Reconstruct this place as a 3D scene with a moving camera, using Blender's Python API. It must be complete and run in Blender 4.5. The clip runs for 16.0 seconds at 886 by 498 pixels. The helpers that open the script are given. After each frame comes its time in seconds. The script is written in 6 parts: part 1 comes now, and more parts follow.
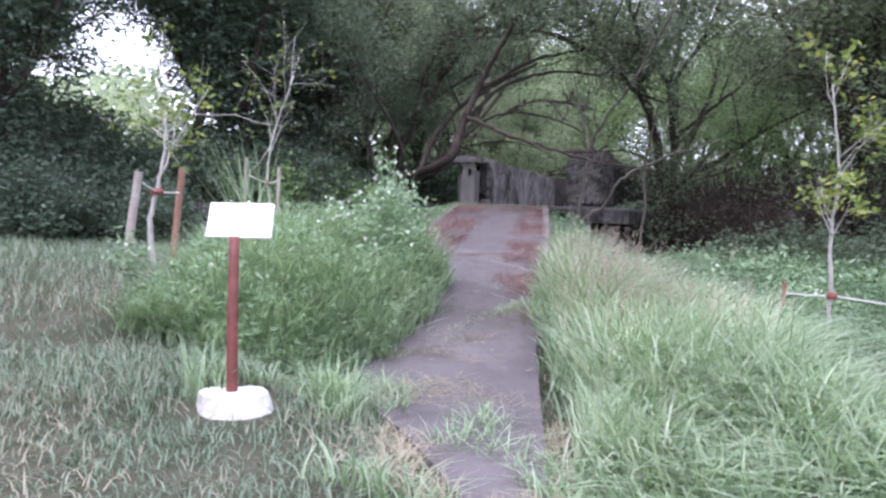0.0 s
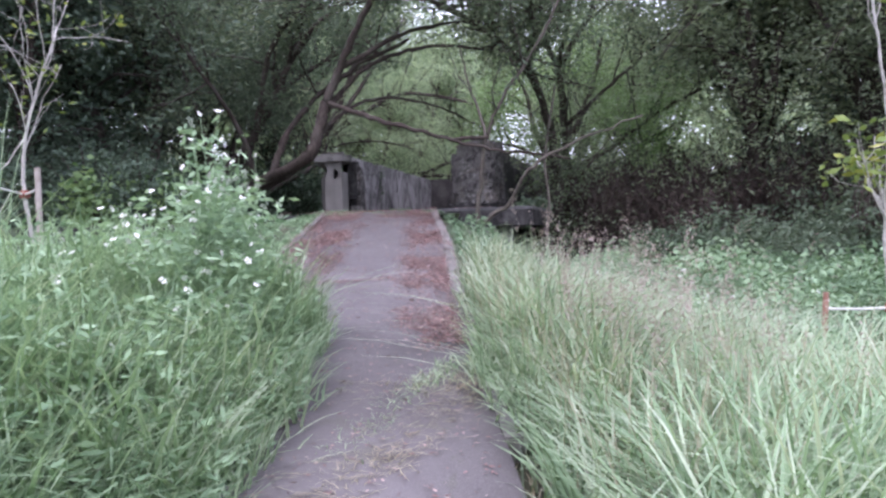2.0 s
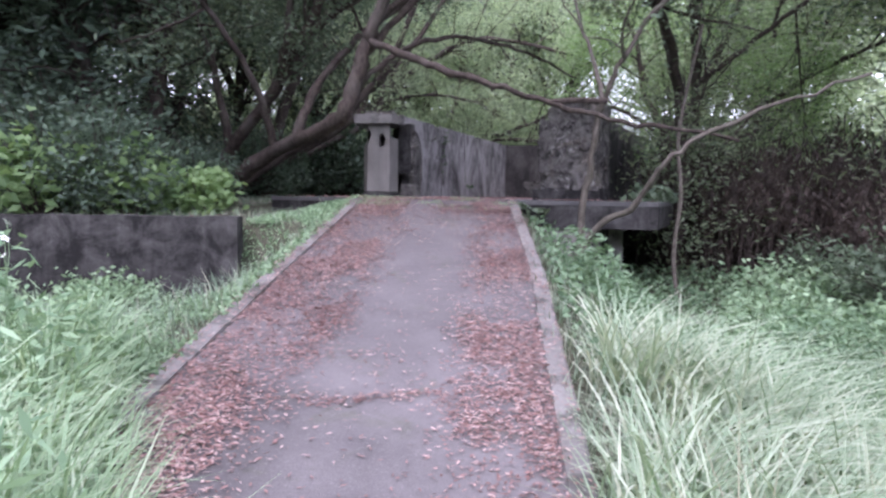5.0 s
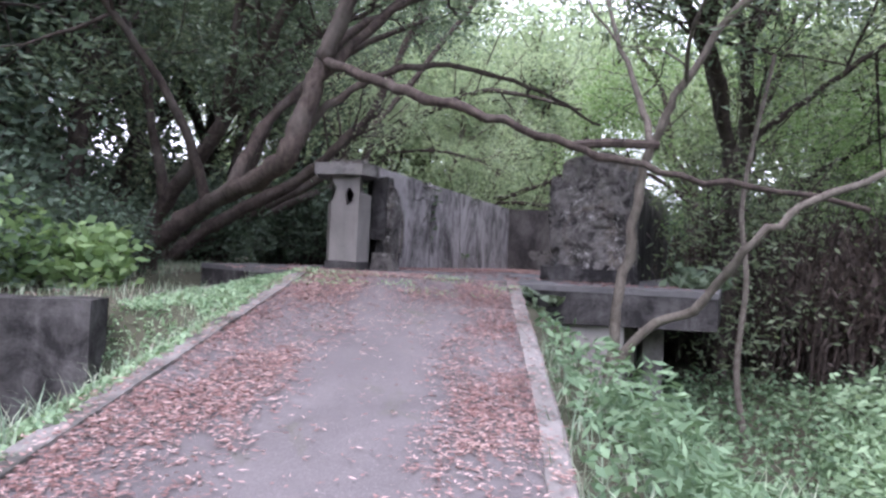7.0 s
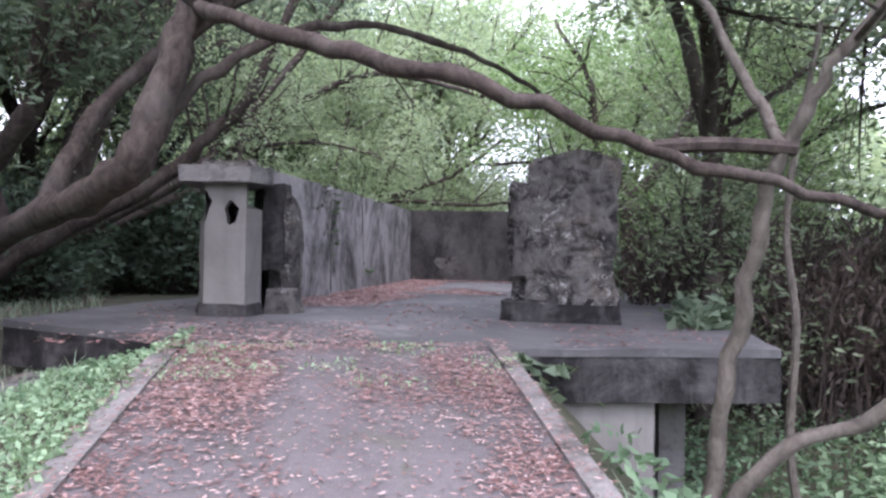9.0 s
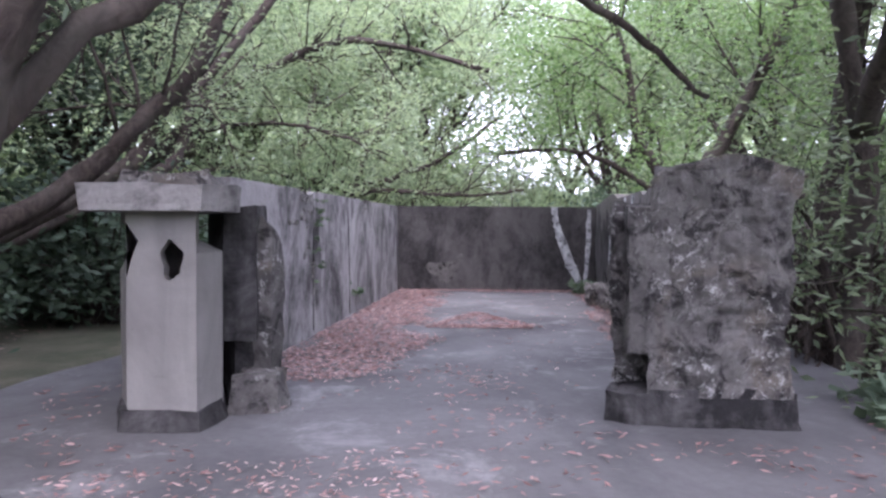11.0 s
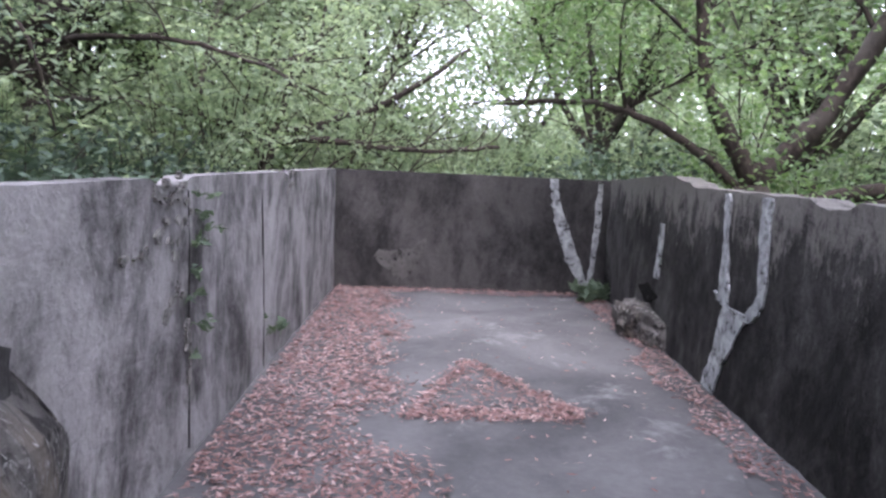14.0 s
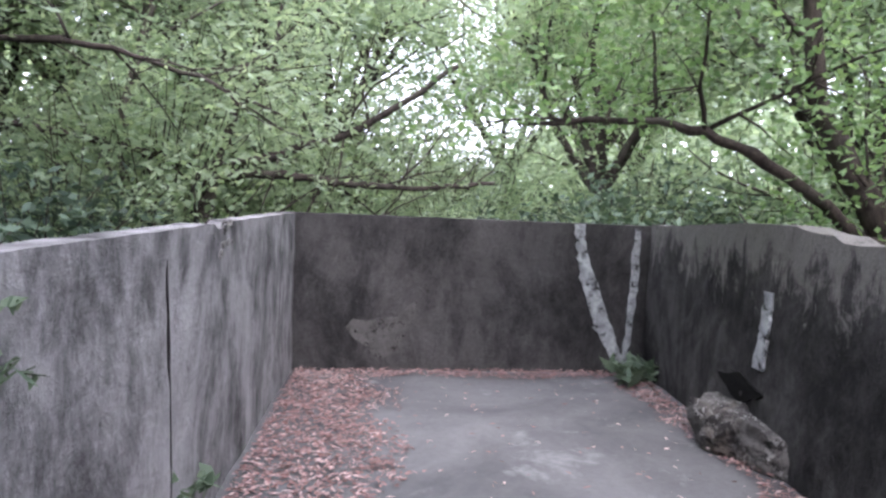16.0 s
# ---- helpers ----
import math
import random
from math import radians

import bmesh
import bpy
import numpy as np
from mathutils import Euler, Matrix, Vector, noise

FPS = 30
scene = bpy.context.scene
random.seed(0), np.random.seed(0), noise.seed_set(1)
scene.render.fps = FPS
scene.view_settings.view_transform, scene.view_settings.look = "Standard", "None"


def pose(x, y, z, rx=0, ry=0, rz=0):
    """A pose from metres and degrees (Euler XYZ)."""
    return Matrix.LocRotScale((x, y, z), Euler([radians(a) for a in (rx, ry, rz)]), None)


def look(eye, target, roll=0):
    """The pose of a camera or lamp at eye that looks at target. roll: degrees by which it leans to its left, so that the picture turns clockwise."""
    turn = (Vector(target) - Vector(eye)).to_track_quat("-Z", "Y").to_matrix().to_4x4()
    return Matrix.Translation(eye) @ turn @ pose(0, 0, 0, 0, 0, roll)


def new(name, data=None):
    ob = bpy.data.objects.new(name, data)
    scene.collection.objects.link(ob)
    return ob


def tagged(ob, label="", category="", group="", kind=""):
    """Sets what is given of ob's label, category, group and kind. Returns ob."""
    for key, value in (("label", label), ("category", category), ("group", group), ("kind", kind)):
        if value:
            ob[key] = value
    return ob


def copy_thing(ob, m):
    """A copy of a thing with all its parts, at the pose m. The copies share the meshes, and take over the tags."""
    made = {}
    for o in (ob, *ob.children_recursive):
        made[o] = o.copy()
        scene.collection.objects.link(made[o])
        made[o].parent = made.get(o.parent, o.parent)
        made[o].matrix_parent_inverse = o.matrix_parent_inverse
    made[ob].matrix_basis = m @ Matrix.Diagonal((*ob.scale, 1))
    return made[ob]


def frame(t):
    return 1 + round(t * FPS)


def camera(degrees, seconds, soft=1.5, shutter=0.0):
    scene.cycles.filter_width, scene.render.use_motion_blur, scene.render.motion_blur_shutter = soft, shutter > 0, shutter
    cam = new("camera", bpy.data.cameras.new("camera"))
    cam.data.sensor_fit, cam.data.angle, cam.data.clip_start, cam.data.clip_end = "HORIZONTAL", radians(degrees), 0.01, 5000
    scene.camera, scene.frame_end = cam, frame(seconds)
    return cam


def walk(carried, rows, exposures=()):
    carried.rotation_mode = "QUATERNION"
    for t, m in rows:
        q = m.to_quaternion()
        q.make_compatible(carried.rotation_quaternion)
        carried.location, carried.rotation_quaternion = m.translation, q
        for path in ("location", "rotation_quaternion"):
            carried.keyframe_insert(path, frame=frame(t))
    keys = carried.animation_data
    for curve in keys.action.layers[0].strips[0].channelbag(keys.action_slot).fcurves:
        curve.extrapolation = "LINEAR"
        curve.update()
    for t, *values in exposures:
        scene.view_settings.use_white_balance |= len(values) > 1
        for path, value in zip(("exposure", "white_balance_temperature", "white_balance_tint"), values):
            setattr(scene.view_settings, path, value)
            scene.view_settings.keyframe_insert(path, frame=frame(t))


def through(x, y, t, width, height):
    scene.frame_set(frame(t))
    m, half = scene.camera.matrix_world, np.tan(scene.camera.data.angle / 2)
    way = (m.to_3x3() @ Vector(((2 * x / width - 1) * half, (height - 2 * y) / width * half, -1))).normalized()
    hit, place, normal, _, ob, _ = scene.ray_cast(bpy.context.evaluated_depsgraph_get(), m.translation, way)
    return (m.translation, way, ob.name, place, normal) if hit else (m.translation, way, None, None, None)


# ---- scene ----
cam = camera(66.5, 16.0, soft=2.6)
PATH = [
    (0, (1.233, 0.806, 1.763), (1.093, 2.8, 1.714), 1.9),
    (0.5, (1.204, 1.528, 1.717), (1.163, 3.528, 1.701), -0.1),
    (1, (1.152, 2.262, 1.689), (1.289, 4.255, 1.602), 0.4),
    (1.5, (1.085, 3.013, 1.743), (1.282, 5.003, 1.711), -0.7),
    (1.6, (1.089, 3.174, 1.748), (1.267, 5.166, 1.769), -1.1),
    (1.8, (1.045, 3.437, 1.8), (1.243, 5.426, 1.874), -1.7),
    (2, (0.975, 3.694, 1.821), (1.236, 5.676, 1.8), -2.0),
    (2.5, (0.96, 4.414, 1.896), (1.252, 6.39, 1.812), 4.7),
    (3, (1.009, 4.991, 2.051), (1.277, 6.973, 1.997), 1.1),
    (3.5, (1.083, 5.48, 2.159), (1.45, 7.444, 2.077), -0.3),
    (4, (1.21, 6.071, 2.267), (1.473, 8.051, 2.177), 1.0),
    (4.5, (1.202, 6.68, 2.313), (1.318, 8.675, 2.236), 0.6),
    (4.7, (1.215, 6.883, 2.362), (1.299, 8.874, 2.2), 0.6),
    (6.8, (1.646, 9.285, 2.578), (1.672, 11.285, 2.598), 1.5),
    (7, (1.598, 9.511, 2.583), (1.647, 11.51, 2.612), 2.8),
    (7.5, (1.466, 10.054, 2.724), (1.549, 12.052, 2.729), 1.6),
    (8, (1.398, 10.6, 2.856), (1.548, 12.594, 2.896), 0.7),
    (8.5, (1.232, 11.092, 2.915), (1.528, 13.067, 3.019), 3.5),
    (9, (1.155, 11.608, 2.965), (1.592, 13.56, 2.974), 1.0),
    (9.2, (1.153, 11.828, 3.019), (1.607, 13.776, 3.042), 1.3),
    (11.3, (0.999, 14.171, 3.458), (1.593, 16.079, 3.37), 0.7),
    (11.5, (1.021, 14.385, 3.455), (1.657, 16.279, 3.358), 1.7),
    (12, (1.128, 14.909, 3.527), (1.809, 16.785, 3.398), 1.6),
    (12.5, (1.183, 15.476, 3.621), (1.863, 17.356, 3.545), 1.9),
    (13, (1.352, 16.013, 3.745), (2.026, 17.893, 3.645), 1.6),
    (13.5, (1.466, 16.508, 3.806), (2.172, 18.375, 3.674), 2.5),
    (14, (1.496, 16.977, 3.879), (2.283, 18.799, 3.628), 2.7),
    (14.5, (1.645, 17.425, 3.875), (2.461, 19.234, 3.624), 2.7),
    (15, (1.718, 17.923, 3.884), (2.533, 19.738, 3.681), 4.1),
    (15.5, (1.797, 18.405, 3.917), (2.671, 20.195, 3.743), 2.4),
    (16, (1.94, 18.859, 3.917), (2.841, 20.639, 3.775), 2.5),
]
EXPOSURE = [(0.0, 0.97, 6020, 27), (3.0, 1.03, 6000, 27), (4.5, 1.16, 6020, 28), (7.0, 1.45, 6100, 25), (9.0, 1.58, 6120, 24), (11.5, 1.84, 6040, 29), (14.0, 1.84, 6150, 24), (16.0, 1.84, 6180, 20)]
walk(cam, [(t, look(eye, target, roll)) for t, eye, target, roll in PATH],
     exposures=EXPOSURE)

# world, sun, exposure
world = bpy.data.worlds.new("overcast_sky")
scene.world = world
world.use_nodes = True
wn = world.node_tree
wn.nodes.clear()
w_out = wn.nodes.new("ShaderNodeOutputWorld")
w_bg = wn.nodes.new("ShaderNodeBackground")
w_sky = wn.nodes.new("ShaderNodeTexSky")
w_sky.sky_type = "NISHITA"
w_sky.sun_disc = False
w_sky.sun_elevation, w_sky.sun_rotation = radians(58), radians(200)
w_sky.air_density, w_sky.dust_density, w_sky.ozone_density = 1.0, 6.0, 0.6
w_mix = wn.nodes.new("ShaderNodeMix")
w_mix.data_type = "RGBA"
w_mix.inputs[0].default_value = 0.8
w_mix.inputs[7].default_value = (10.6, 11.3, 12.6, 1)
wn.links.new(w_sky.outputs[0], w_mix.inputs[6])
wn.links.new(w_mix.outputs[2], w_bg.inputs[0])
w_bg.inputs[1].default_value = 0.15
wn.links.new(w_bg.outputs[0], w_out.inputs[0])

sun = new("sun", bpy.data.lights.new("sun", "SUN"))
sun.data.energy, sun.data.angle, sun.data.color = 0.8, radians(25), (1.0, 0.97, 0.93)
sun.matrix_world = look((0, 0, 30), (6.5, 17.9, 0))


# ---- materials ----
class Nodes:
    """A small builder of node materials."""

    def __init__(self, name):
        self.mat = bpy.data.materials.new(name)
        self.mat.use_nodes = True
        self.t = self.mat.node_tree
        self.t.nodes.clear()
        self.out = self.t.nodes.new("ShaderNodeOutputMaterial")
        self.bsdf = self.t.nodes.new("ShaderNodeBsdfPrincipled")
        self.t.links.new(self.bsdf.outputs[0], self.out.inputs[0])
        self.coord = self.t.nodes.new("ShaderNodeTexCoord").outputs["Object"]

    def put(self, socket, value):
        if isinstance(value, bpy.types.NodeSocket):
            self.t.links.new(value, socket)
        else:
            socket.default_value = value

    def mapping(self, scale=(1, 1, 1), turn=0.0):
        n = self.t.nodes.new("ShaderNodeMapping")
        self.put(n.inputs[0], self.coord)
        n.inputs["Rotation"].default_value = (0, 0, turn)
        n.inputs["Scale"].default_value = scale
        return n.outputs[0]

    def noise(self, scale, detail=5.0, rough=0.6, vector=None, distort=0.0):
        n = self.t.nodes.new("ShaderNodeTexNoise")
        self.put(n.inputs["Vector"], vector if vector is not None else self.coord)
        n.inputs["Scale"].default_value = scale
        n.inputs["Detail"].default_value = detail
        n.inputs["Roughness"].default_value = rough
        n.inputs["Distortion"].default_value = distort
        return n.outputs["Fac"]

    def ramp(self, fac, *stops):
        n = self.t.nodes.new("ShaderNodeValToRGB")
        self.put(n.inputs[0], fac)
        el = n.color_ramp.elements
        while len(el) < len(stops):
            el.new(0.5)
        for e, (p, c) in zip(el, stops):
            e.position = p
            e.color = (c, c, c, 1) if isinstance(c, (int, float)) else (*c, 1)
        return n.outputs[0]

    def mix(self, fac, a, b, mode="MIX"):
        n = self.t.nodes.new("ShaderNodeMix")
        n.data_type, n.blend_type = "RGBA", mode
        for s, v in ((n.inputs[0], fac), (n.inputs[6], a), (n.inputs[7], b)):
            self.put(s, (*v, 1) if isinstance(v, tuple) and len(v) == 3 else v)
        return n.outputs[2]

    def math(self, op, a, b=0.5):
        n = self.t.nodes.new("ShaderNodeMath")
        n.operation = op
        self.put(n.inputs[0], a)
        self.put(n.inputs[1], b)
        return n.outputs[0]

    def bump(self, height, strength=0.4, distance=0.02):
        n = self.t.nodes.new("ShaderNodeBump")
        n.inputs["Strength"].default_value = strength
        n.inputs["Distance"].default_value = distance
        self.put(n.inputs["Height"], height)
        self.t.links.new(n.outputs[0], self.bsdf.inputs["Normal"])

    def done(self, colour, rough=0.9, spec=0.3):
        self.put(self.bsdf.inputs["Base Color"], (*colour, 1) if isinstance(colour, tuple) else colour)
        self.put(self.bsdf.inputs["Roughness"], rough)
        self.bsdf.inputs["Specular IOR Level"].default_value = spec
        return self.mat


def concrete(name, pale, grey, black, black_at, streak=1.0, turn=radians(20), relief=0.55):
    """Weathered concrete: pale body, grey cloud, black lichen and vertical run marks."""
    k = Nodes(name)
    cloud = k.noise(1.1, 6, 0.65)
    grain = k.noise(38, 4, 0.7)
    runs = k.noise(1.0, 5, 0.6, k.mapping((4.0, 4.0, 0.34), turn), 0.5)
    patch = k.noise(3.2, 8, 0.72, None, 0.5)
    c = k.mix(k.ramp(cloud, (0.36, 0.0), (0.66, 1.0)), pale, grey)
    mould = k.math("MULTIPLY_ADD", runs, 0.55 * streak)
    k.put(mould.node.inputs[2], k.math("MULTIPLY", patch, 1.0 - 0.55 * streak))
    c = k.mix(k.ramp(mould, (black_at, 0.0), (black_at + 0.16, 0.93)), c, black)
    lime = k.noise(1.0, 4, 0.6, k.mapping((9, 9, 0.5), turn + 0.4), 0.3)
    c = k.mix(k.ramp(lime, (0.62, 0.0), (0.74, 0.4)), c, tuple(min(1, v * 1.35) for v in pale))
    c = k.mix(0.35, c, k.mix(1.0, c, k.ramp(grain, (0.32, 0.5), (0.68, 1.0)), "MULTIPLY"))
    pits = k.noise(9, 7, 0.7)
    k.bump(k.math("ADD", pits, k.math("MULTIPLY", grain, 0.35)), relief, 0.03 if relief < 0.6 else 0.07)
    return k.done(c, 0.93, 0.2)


def wall_material(name, pale, grey, black, black_at, washed=None):
    """Parapet concrete: two greys in long upright runs, black mould in streaks, scuffs, and where given a rain-washed
    pale crown with a ragged lower edge."""
    k = Nodes(name)
    way = radians(22)
    cloud = k.noise(0.8, 5, 0.6, None, 0.4)
    wide = k.noise(1.0, 7, 0.7, k.mapping((1.5, 1.5, 0.8), way), 0.4)
    thin = k.noise(1.0, 6, 0.74, k.mapping((5.0, 5.0, 0.9), way), 0.25)
    fleck = k.noise(6.0, 8, 0.8, k.mapping((1.0, 1.0, 0.7), way), 0.35)
    grain = k.noise(46, 4, 0.7)
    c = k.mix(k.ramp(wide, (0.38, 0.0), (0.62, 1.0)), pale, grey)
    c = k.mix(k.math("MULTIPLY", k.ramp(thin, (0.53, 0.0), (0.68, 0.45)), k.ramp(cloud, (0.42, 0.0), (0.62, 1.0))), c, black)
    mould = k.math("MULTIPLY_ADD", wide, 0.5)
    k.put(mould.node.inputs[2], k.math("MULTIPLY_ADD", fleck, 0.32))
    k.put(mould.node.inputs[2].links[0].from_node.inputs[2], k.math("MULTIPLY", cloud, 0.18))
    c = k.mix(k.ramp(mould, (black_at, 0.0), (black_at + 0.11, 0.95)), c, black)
    if washed:
        sep = k.t.nodes.new("ShaderNodeSeparateXYZ")
        k.put(sep.inputs[0], k.coord)
        edge = k.math("MULTIPLY_ADD", k.math("ADD", fleck, k.math("MULTIPLY", thin, 0.9)), 1.6)
        k.put(edge.node.inputs[2], sep.outputs[2])
        c = k.mix(k.ramp(k.math("SUBTRACT", edge, 4.5), (0.5, 0.0), (0.72, 0.85)), c, washed)
    scuff = k.noise(3.4, 6, 0.7, None, 1.1)
    c = k.mix(k.ramp(scuff, (0.64, 0.0), (0.72, 0.5)), c, tuple(v * 1.25 for v in pale))
    c = k.mix(0.4, c, k.mix(1.0, c, k.ramp(grain, (0.32, 0.5), (0.68, 1.0)), "MULTIPLY"))
    k.bump(k.math("ADD", k.noise(10, 7, 0.7), k.math("MULTIPLY", grain, 0.4)), 0.6, 0.03)
    return k.done(c, 0.93, 0.2)


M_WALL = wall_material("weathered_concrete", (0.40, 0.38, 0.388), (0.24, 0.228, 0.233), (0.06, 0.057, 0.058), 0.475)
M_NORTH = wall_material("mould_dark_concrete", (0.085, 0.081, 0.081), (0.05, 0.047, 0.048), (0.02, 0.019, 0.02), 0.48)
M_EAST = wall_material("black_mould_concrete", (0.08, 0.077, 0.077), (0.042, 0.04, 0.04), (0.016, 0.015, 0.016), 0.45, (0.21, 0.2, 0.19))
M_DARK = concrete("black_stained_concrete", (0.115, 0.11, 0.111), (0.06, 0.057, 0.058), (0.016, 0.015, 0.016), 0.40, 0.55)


def broken_material():
    """Broken concrete: grey-brown body, black blotches, brown bare patches and clusters of pale chips."""
    k = Nodes("broken_rough_concrete")
    big = k.noise(2.3, 6, 0.6, None, 1.2)
    spot = k.noise(5.5, 7, 0.7, None, 1.0)
    brown = k.noise(1.7, 4, 0.55, None, 0.7)
    chips = k.noise(24, 4, 0.7, None, 0.8)
    where = k.noise(3.1, 3, 0.6)
    c = k.mix(k.ramp(big, (0.38, 0.0), (0.62, 1.0)), (0.095, 0.089, 0.087), (0.195, 0.183, 0.176))
    c = k.mix(k.ramp(brown, (0.53, 0.0), (0.62, 0.8)), c, (0.175, 0.15, 0.13))
    c = k.mix(k.ramp(spot, (0.50, 0.0), (0.60, 0.92)), c, (0.028, 0.026, 0.027))
    c = k.mix(k.math("MULTIPLY", k.ramp(chips, (0.54, 0.0), (0.64, 1.0)), k.ramp(where, (0.46, 0.0), (0.6, 1.0))), c, (0.44, 0.43, 0.42))
    k.bump(k.math("ADD", k.noise(8, 8, 0.75), k.math("MULTIPLY", chips, 0.5)), 0.95, 0.06)
    return k.done(c, 0.94, 0.18)


def pillar_material():
    """Smooth old render: even warm grey with faint clouds, a few dark smudges and hairline runs."""
    k = Nodes("pale_rendered_concrete")
    cloud = k.noise(2.0, 5, 0.6, None, 0.6)
    runs = k.noise(1.0, 4, 0.55, k.mapping((7, 7, 0.5), radians(20)), 0.4)
    smudge = k.noise(5.0, 6, 0.7, None, 0.8)
    c = k.mix(k.ramp(cloud, (0.35, 0.0), (0.66, 1.0)), (0.175, 0.165, 0.158), (0.25, 0.238, 0.228))
    c = k.mix(k.ramp(runs, (0.52, 0.0), (0.68, 0.45)), c, (0.14, 0.132, 0.127))
    c = k.mix(k.ramp(smudge, (0.62, 0.0), (0.72, 0.8)), c, (0.10, 0.095, 0.09))
    k.bump(k.math("ADD", k.noise(11, 6, 0.65), k.math("MULTIPLY", k.noise(60, 3, 0.6), 0.15)), 0.3, 0.02)
    return k.done(c, 0.92, 0.2)


M_ROUGH = broken_material()
M_KERB = concrete("worn_kerb_concrete", (0.26, 0.245, 0.24), (0.17, 0.16, 0.155), (0.04, 0.042, 0.036), 0.47, 0.2)
M_PILLAR = pillar_material()
M_SLAB = concrete("grey_slab_edge", (0.28, 0.265, 0.26), (0.18, 0.172, 0.168), (0.035, 0.033, 0.033), 0.49, 0.5)


def floor_material():
    k = Nodes("platform_floor_concrete")
    cloud = k.noise(0.9, 6, 0.62, None, 0.6)
    fine = k.noise(22, 5, 0.7)
    pale = k.noise(1.9, 8, 0.74, None, 0.3)
    c = k.mix(k.ramp(cloud, (0.33, 0.0), (0.68, 1.0)), (0.075, 0.074, 0.078), (0.155, 0.151, 0.155))
    c = k.mix(k.ramp(pale, (0.56, 0.0), (0.76, 0.7)), c, (0.34, 0.335, 0.34))
    c = k.mix(0.4, c, k.mix(1.0, c, k.ramp(fine, (0.3, 0.55), (0.7, 1.0)), "MULTIPLY"))
    k.bump(k.noise(14, 6, 0.7), 0.25, 0.015)
    return k.done(c, 0.88, 0.25)


def ramp_material():
    k = Nodes("old_ramp_concrete")
    cloud = k.noise(0.8, 6, 0.6, None, 0.5)
    grit = k.noise(75, 4, 0.75)
    stone = k.noise(160, 2, 0.6)
    c = k.mix(k.ramp(cloud, (0.35, 0.0), (0.66, 1.0)), (0.105, 0.096, 0.10), (0.18, 0.164, 0.17))
    c = k.mix(k.ramp(k.noise(3.0, 6, 0.7, None, 0.7), (0.58, 0.0), (0.72, 0.6)), c, (0.10, 0.105, 0.07))
    c = k.mix(k.ramp(grit, (0.56, 0.0), (0.68, 0.55)), c, (0.27, 0.245, 0.25))
    c = k.mix(0.5, c, k.mix(1.0, c, k.ramp(stone, (0.35, 0.45), (0.65, 1.0)), "MULTIPLY"))
    k.bump(k.math("ADD", grit, k.noise(9, 5, 0.7)), 0.4, 0.012)
    return k.done(c, 0.92, 0.2)


M_FLOOR = floor_material()
M_RAMP = ramp_material()


def plain(name, a, b, scale, rough=0.85, spec=0.25, bump=0.3):
    k = Nodes(name)
    n = k.noise(scale, 6, 0.65)
    f = k.noise(scale * 9, 3, 0.7)
    c = k.mix(k.ramp(n, (0.35, 0.0), (0.65, 1.0)), a, b)
    c = k.mix(0.4, c, k.mix(1.0, c, k.ramp(f, (0.3, 0.5), (0.7, 1.0)), "MULTIPLY"))
    k.bump(f, bump, 0.01)
    return k.done(c, rough, spec)


def leafy(name, dark, light, yellow=None, through=0.35, spread=1.0):
    """Leaves: colour varies leaf by leaf and plant by plant; some light passes through."""
    k = Nodes(name)
    geo = k.t.nodes.new("ShaderNodeNewGeometry").outputs["Random Per Island"]
    info = k.t.nodes.new("ShaderNodeObjectInfo").outputs["Random"]
    big = k.noise(0.7, 4, 0.6)
    f = k.math("MULTIPLY_ADD", geo, 0.55 * spread)
    k.put(f.node.inputs[2], k.math("MULTIPLY_ADD", big, 0.55))
    k.put(f.node.inputs[2].links[0].from_node.inputs[2], k.math("MULTIPLY", info, 0.2))
    stops = [(0.22, dark), (0.85, light)]
    if yellow:
        stops = [(0.22, dark), (0.74, light), (0.95, yellow)]
    c = k.ramp(f, *stops)
    k.done(c, 0.55, 0.3)
    tr = k.t.nodes.new("ShaderNodeBsdfTranslucent")
    k.put(tr.inputs[0], k.mix(1.0, c, (1.0, 1.0, 0.7), "MULTIPLY"))
    ms = k.t.nodes.new("ShaderNodeMixShader")
    ms.inputs[0].default_value = through
    k.t.links.new(k.bsdf.outputs[0], ms.inputs[1])
    k.t.links.new(tr.outputs[0], ms.inputs[2])
    k.t.links.new(ms.outputs[0], k.out.inputs[0])
    return k.mat


M_LEAF = leafy("acacia_leaves", (0.052, 0.085, 0.057), (0.18, 0.24, 0.168))
# leaf colour raised and greyed to imitate backlight and haze on the rear trees
M_LEAF_HAZED = leafy("haze_paled_leaves", (0.19, 0.265, 0.18), (0.46, 0.56, 0.41), None, 0.6)
M_LEAF_OLIVE = leafy("olive_fine_leaves", (0.09, 0.125, 0.08), (0.27, 0.33, 0.225), None, 0.45)
M_LEAF_FRESH = leafy("fresh_broad_leaves", (0.085, 0.16, 0.07), (0.30, 0.44, 0.22), None, 0.5)
M_LEAF_DARK = leafy("dark_shrub_leaves", (0.034, 0.058, 0.044), (0.14, 0.20, 0.145), None, 0.3)
M_LEAF_YOUNG = leafy("young_tree_leaves", (0.10, 0.16, 0.05), (0.24, 0.31, 0.09), (0.45, 0.40, 0.10))
M_GRASS = leafy("tall_grass_blades", (0.12, 0.205, 0.115), (0.36, 0.49, 0.32), (0.56, 0.63, 0.50), 0.35)
M_GRASS_PALE = leafy("pale_tall_grass_blades", (0.14, 0.215, 0.135), (0.35, 0.44, 0.32), (0.54, 0.58, 0.47), 0.32)
# dead brown leaves, with the shade of the slope worked into their colour
M_DEAD_SHADE = leafy("shade_dark_dead_leaves", (0.022, 0.017, 0.015), (0.07, 0.052, 0.045), None, 0.1)
